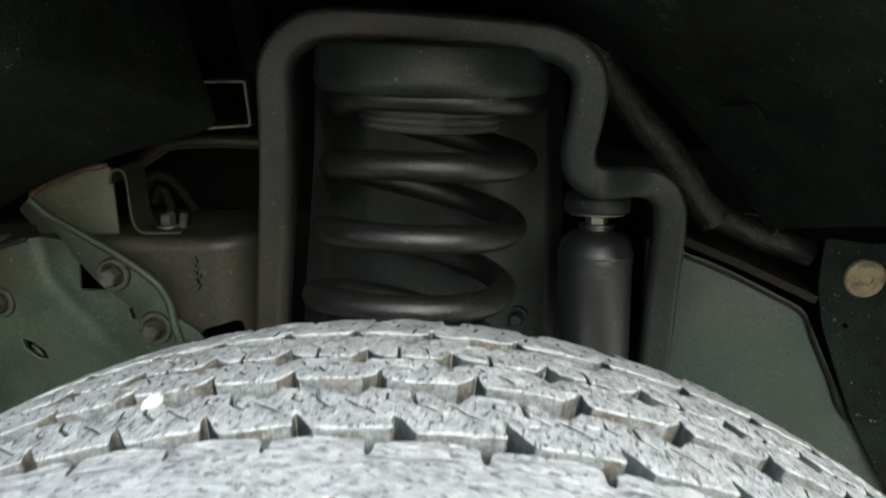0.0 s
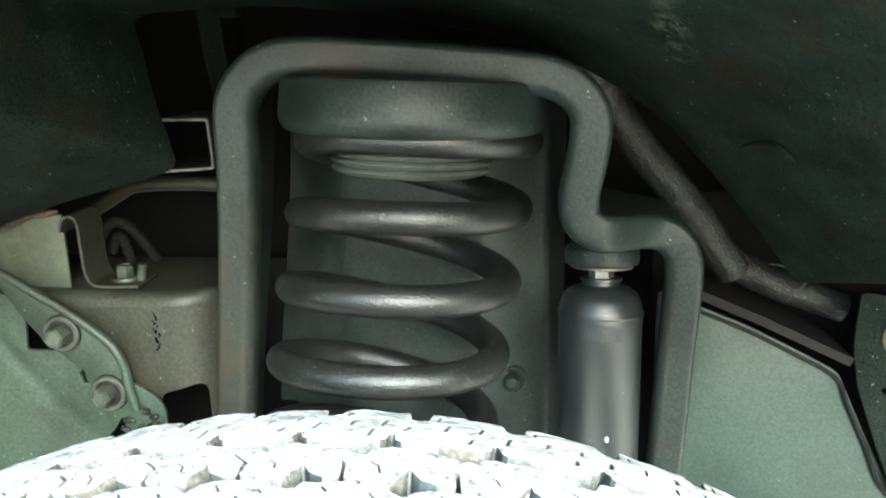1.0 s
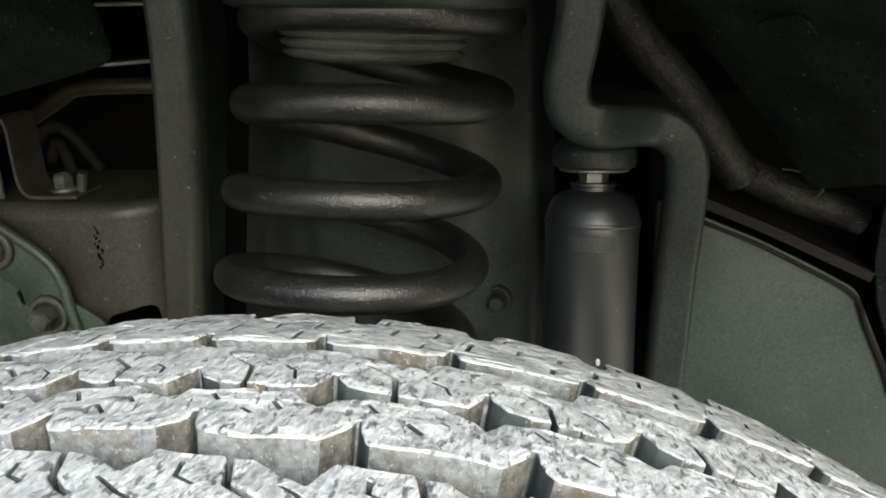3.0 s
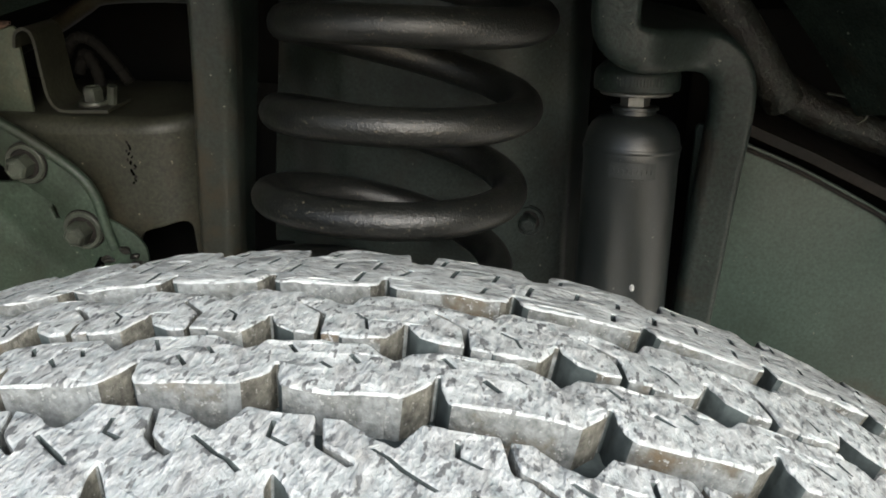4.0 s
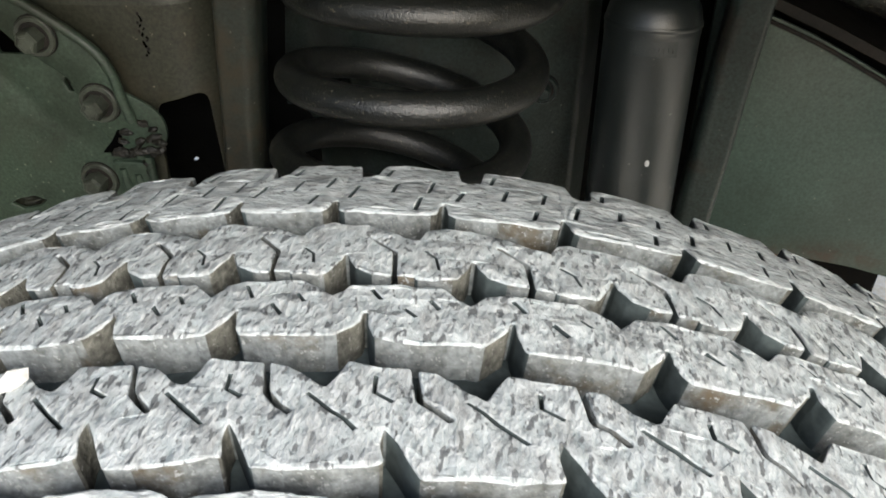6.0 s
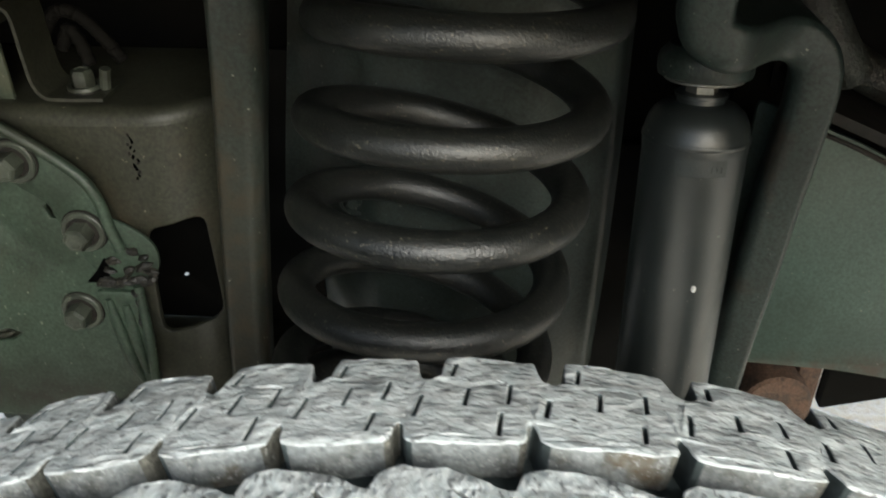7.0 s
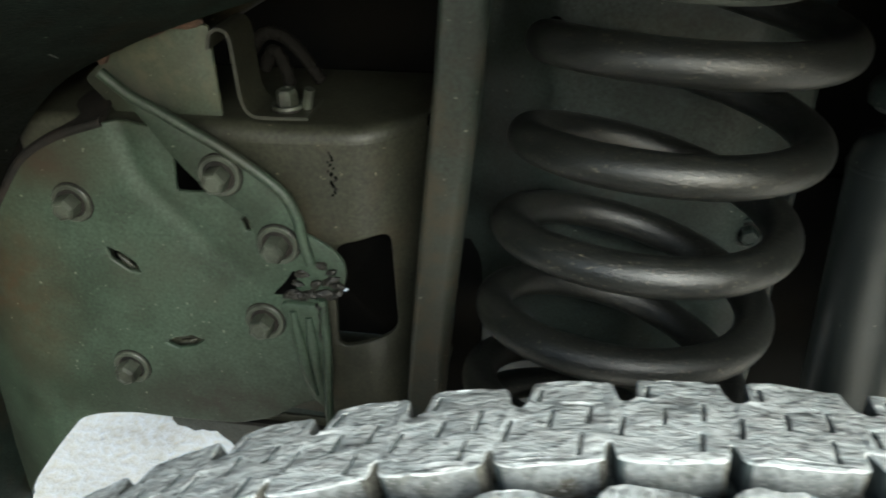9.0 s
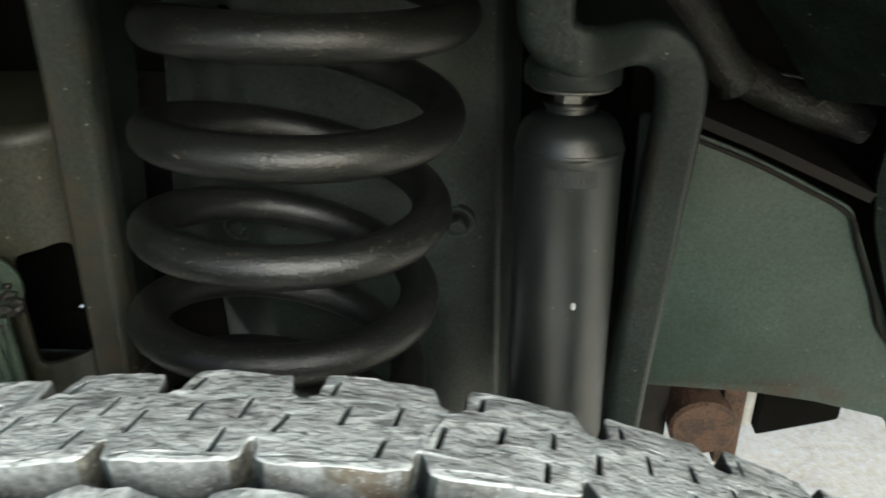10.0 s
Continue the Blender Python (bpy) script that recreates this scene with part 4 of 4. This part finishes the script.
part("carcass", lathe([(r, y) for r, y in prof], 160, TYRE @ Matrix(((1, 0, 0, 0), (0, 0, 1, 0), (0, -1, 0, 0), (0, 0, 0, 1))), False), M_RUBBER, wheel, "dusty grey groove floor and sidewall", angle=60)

# pitches round the tyre: their lengths vary; the first begins at the lateral notch near the top
WIDTHS = [39.1, 44.5, 46.0, 44.0, 40.0, 36.5, 35.0, 37.0, 41.0, 45.0]
LEFT = [35.4, 36.0, 36.0, 37.5, 41.0, 45.0, 44.0, 40.0, 36.0, 36.0]
STARTS = {0: -15.6}
for k in range(36):
    STARTS[k + 1] = STARTS[k] + WIDTHS[k % 10]
    STARTS[-k - 1] = STARTS[-k] - LEFT[k % 10]
total = 2 * math.pi * R_T * 1000 / ALONG


def along(u):
    """Arc length in mm at pitch number u."""
    k = math.floor(u)
    return STARTS[k] + (u - k) * (STARTS[k + 1] - STARTS[k])


def slit(pts, w=0.85):
    """A sipe: a narrow cut along a bent line."""
    P = [Vector(p) for p in pts]
    a, b = [], []
    for i, p in enumerate(P):
        d = (P[min(i + 1, len(P) - 1)] - P[max(i - 1, 0)]).normalized()
        n = Vector((-d.y, d.x)) * w
        a.append(tuple(p + n))
        b.append(tuple(p - n))
    return a + b[::-1]


def turned(shape, ds, across=832.5):
    """The same rib shape on the other half of the tread, turned half round."""
    out, cuts = shape
    f = lambda q: (ds - q[0], across - q[1])
    return [f(q) for q in out], [[f(q) for q in c] for c in cuts]


# outlines over one pitch of 38 mm (mm along, mm across)
SHOULDER = ([(-16.3, 492), (-15.4, 491.8), (-14.7, 489.8), (-14.0, 482), (-6, 480.6), (4, 480.8), (15, 481.6), (20.2, 482.6), (20.7, 489.8), (21.6, 491.8), (23.1, 492),
             (23.1, 532), (10, 534), (-2.5, 534), (-4.2, 519), (-7, 516.5), (-10.2, 518), (-12, 532), (-16.3, 532)],
            [slit([(-9.8, 507), (-12.0, 495)], 0.55), slit([(17.8, 515), (16.0, 503.5)], 0.55), slit([(13.9, 497), (12.2, 486)], 0.55), slit([(4.8, 512.5), (3.0, 501.5)], 0.55), slit([(1.0, 529), (-0.6, 519.5)], 0.55)])
SECOND = ([(-22.4, 461), (-20.6, 466.5), (-17.5, 469), (-13, 469.8), (-1.3, 469.2), (0.7, 460.8), (-0.2, 459.4), (7.9, 450.4), (8.8, 436.7), (3.6, 437.0),
           (-2.5, 440.5), (-5.2, 446), (-5.6, 449), (-6.8, 449), (-7.4, 445.6), (-10.6, 437.2), (-14.6, 435.8), (-18, 435.4), (-22.4, 436.2)],
          [slit([(-15.4, 442), (-16.6, 448.5), (-20.2, 452.0)], 0.32)])
SECOND_END = ([(-2.7, 469.2), (4, 466.8), (10, 463.2), (14.6, 460.6), (17.0, 461), (17.0, 437.2), (10.3, 436.6), (9.3, 451.4), (1.0, 460.6), (-1.0, 461.5)], [])
MIDDLE = ([(-7.4, 422.4), (-4.8, 426), (-2.2, 429.6), (3, 430.8), (21, 431), (24.5, 429.8), (28.5, 426.2), (32.0, 422.4),
           (32.0, 404.6), (20, 404.0), (7.2, 404.2), (6.0, 406.6), (4.6, 411.4), (4.3, 416.0), (3.0, 416.2), (2.6, 412.4), (1.4, 411.0), (-3.0, 404.9), (-7.4, 404.6)],
          [slit([(4.0, 428), (7.0, 422.5)], 0.45), slit([(14, 419), (17.5, 414.5)], 0.45), slit([(21, 424), (23.5, 420)], 0.45)])
NEAR = ([(-9.2, 387.6), (-5.5, 385.2), (-2.5, 383.7), (1.9, 393.5), (17.9, 392.6), (20.0, 381.2), (27.6, 373.8), (28.5, 374.3), (28.8, 375.2), (21.7, 382.3), (19.6, 392.2), (25, 391.3), (30.2, 386.9),
         (30.2, 357), (22.6, 356.6), (17.2, 365.5), (13.2, 371.8), (12.6, 367), (14.2, 360.6), (10, 359.6), (3, 358), (-9.2, 357)],
        [slit([(9.4, 388.2), (9.6, 383), (14.3, 379.8)], 0.45), slit([(-6.6, 381.2), (6.3, 370)], 0.45)])
RIBS = {"far_shoulder": SHOULDER, "far_rib": SECOND, "far_rib_end": SECOND_END, "middle_rib": MIDDLE, "near_rib": NEAR, "near_shoulder": turned((SHOULDER[0], []), 29.0, 831.5)}
DEPTH = 13.5


def off_line(m, p, q):
    t = min(1, max(0, (m - p).dot(q - p) / (q - p).length_squared))
    return (m - p.lerp(q, t)).length


templates = {}
for key, (out, cuts) in RIBS.items():
    bm = flat(rounded(out, 2.2 if "shoulder" in key else 1.0, 2), cuts, DEPTH, 0.6, 1)
    bmesh.ops.triangulate(bm, faces=[f for f in bm.faces if len(f.verts) > 4])
    for size in (14, 7):
        bmesh.ops.subdivide_edges(bm, edges=[e for e in bm.edges if e.calc_length() > size and abs(e.verts[0].co.z - e.verts[1].co.z) < 1], cuts=1)
        bmesh.ops.triangulate(bm, faces=[f for f in bm.faces if len(f.verts) > 4])
    bmesh.ops.bisect_plane(bm, geom=bm.verts[:] + bm.edges[:] + bm.faces[:], plane_co=(0, 0, -2), plane_no=(0, 0, 1))
    bm.verts.index_update()
    co = np.array([v.co[:] for v in bm.verts])
    fs = [[v.index for v in f.verts] for f in bm.faces]
    tops = []
    low = min(y for x, y in out)
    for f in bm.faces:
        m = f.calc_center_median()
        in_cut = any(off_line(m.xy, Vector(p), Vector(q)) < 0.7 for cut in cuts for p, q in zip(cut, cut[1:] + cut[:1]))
        # painted shade by facing: cuts and -x notch walls dark, +x walls brown
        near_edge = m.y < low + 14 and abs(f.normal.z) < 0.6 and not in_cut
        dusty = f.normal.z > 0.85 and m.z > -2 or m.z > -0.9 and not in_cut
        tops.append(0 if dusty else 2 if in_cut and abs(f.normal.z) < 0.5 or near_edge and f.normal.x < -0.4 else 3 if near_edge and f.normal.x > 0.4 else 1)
    templates[key] = (co, fs, tops)
    bm.free()


def bent(key, k):
    """One tread piece of pitch k, laid round the tyre."""
    co, fs, tops = templates[key]
    lift = 0.04 * (k % 2)
    vs = []
    for x, y, z in co:
        s = along((x + 15.6) / 38.0 + k)
        a = (s * ALONG + AHEAD) / 1000 / R_T
        n = noise.noise((s * 0.11 + 9.1, y * 0.11, z * 0.1)) * 0.9 + noise.noise((s * 0.35, y * 0.35, z * 0.3)) * 0.6
        yy = (y - 442 + 1.0 * noise.noise((s * 0.25, y * 0.2, 5.0 + z * 0.15))) * ACROSS / 1000
        if abs(z + 2) < 0.1:
            z += 1.9 * noise.noise((s * 0.34, y * 0.34, 2.0))
        r = crown(yy) + (z + lift + n) / 1000
        vs.append(TYRE @ Vector((r * math.sin(a), yy, r * math.cos(a))))
    return vs, fs, tops


rest_v, rest_f = [], []
for key in RIBS:
    for k in range(-30, 30):
        s = along(k + 0.5)
        if abs(s) > total / 2 - 20:
            continue
        vs, fs, tops = bent(key, k)
        if abs(s) < 520:
            me = bpy.data.meshes.new("tread_block")
            me.from_pydata(vs, [], fs)
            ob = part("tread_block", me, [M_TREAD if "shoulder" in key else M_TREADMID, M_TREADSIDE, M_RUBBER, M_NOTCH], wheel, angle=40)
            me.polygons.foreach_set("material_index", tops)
        else:
            rest_f += [[i + len(rest_v) for i in f] for f in fs]
            rest_v += vs
me = bpy.data.meshes.new("lower_tread")
me.from_pydata(rest_v, [], rest_f)
tagged(part("lower_tread", me, M_TREAD, wheel), kind="stuff")


def on_tyre(s, y, up):
    """Axes on the tread at s along and y across (mm, as the outlines), raised by up."""
    a, yy = (s * ALONG + AHEAD) / 1000 / R_T, (y - 442) * ACROSS / 1000
    r = crown(yy) + up
    return TYRE @ Matrix.Translation((r * math.sin(a), yy, r * math.cos(a))) @ Matrix.Rotation(a, 4, "Y")


# ---- small loose things ----
stone = thing("pebble", "small white pebble lodged in the tread", "stone")
bm = bmesh.new()
bmesh.ops.create_icosphere(bm, subdivisions=1, radius=1)
for v in bm.verts:
    v.co *= 1 + 0.55 * noise.noise(v.co * 1.9)
bmesh.ops.transform(bm, matrix=on_tyre(-86, 387, 0.0022) @ Matrix.Rotation(0.7, 4, "Z") @ Matrix.Diagonal((0.0052, 0.0026, 0.0030, 1)), verts=bm.verts)
part("stone", bm, M_PEBBLE, stone, angle=20)
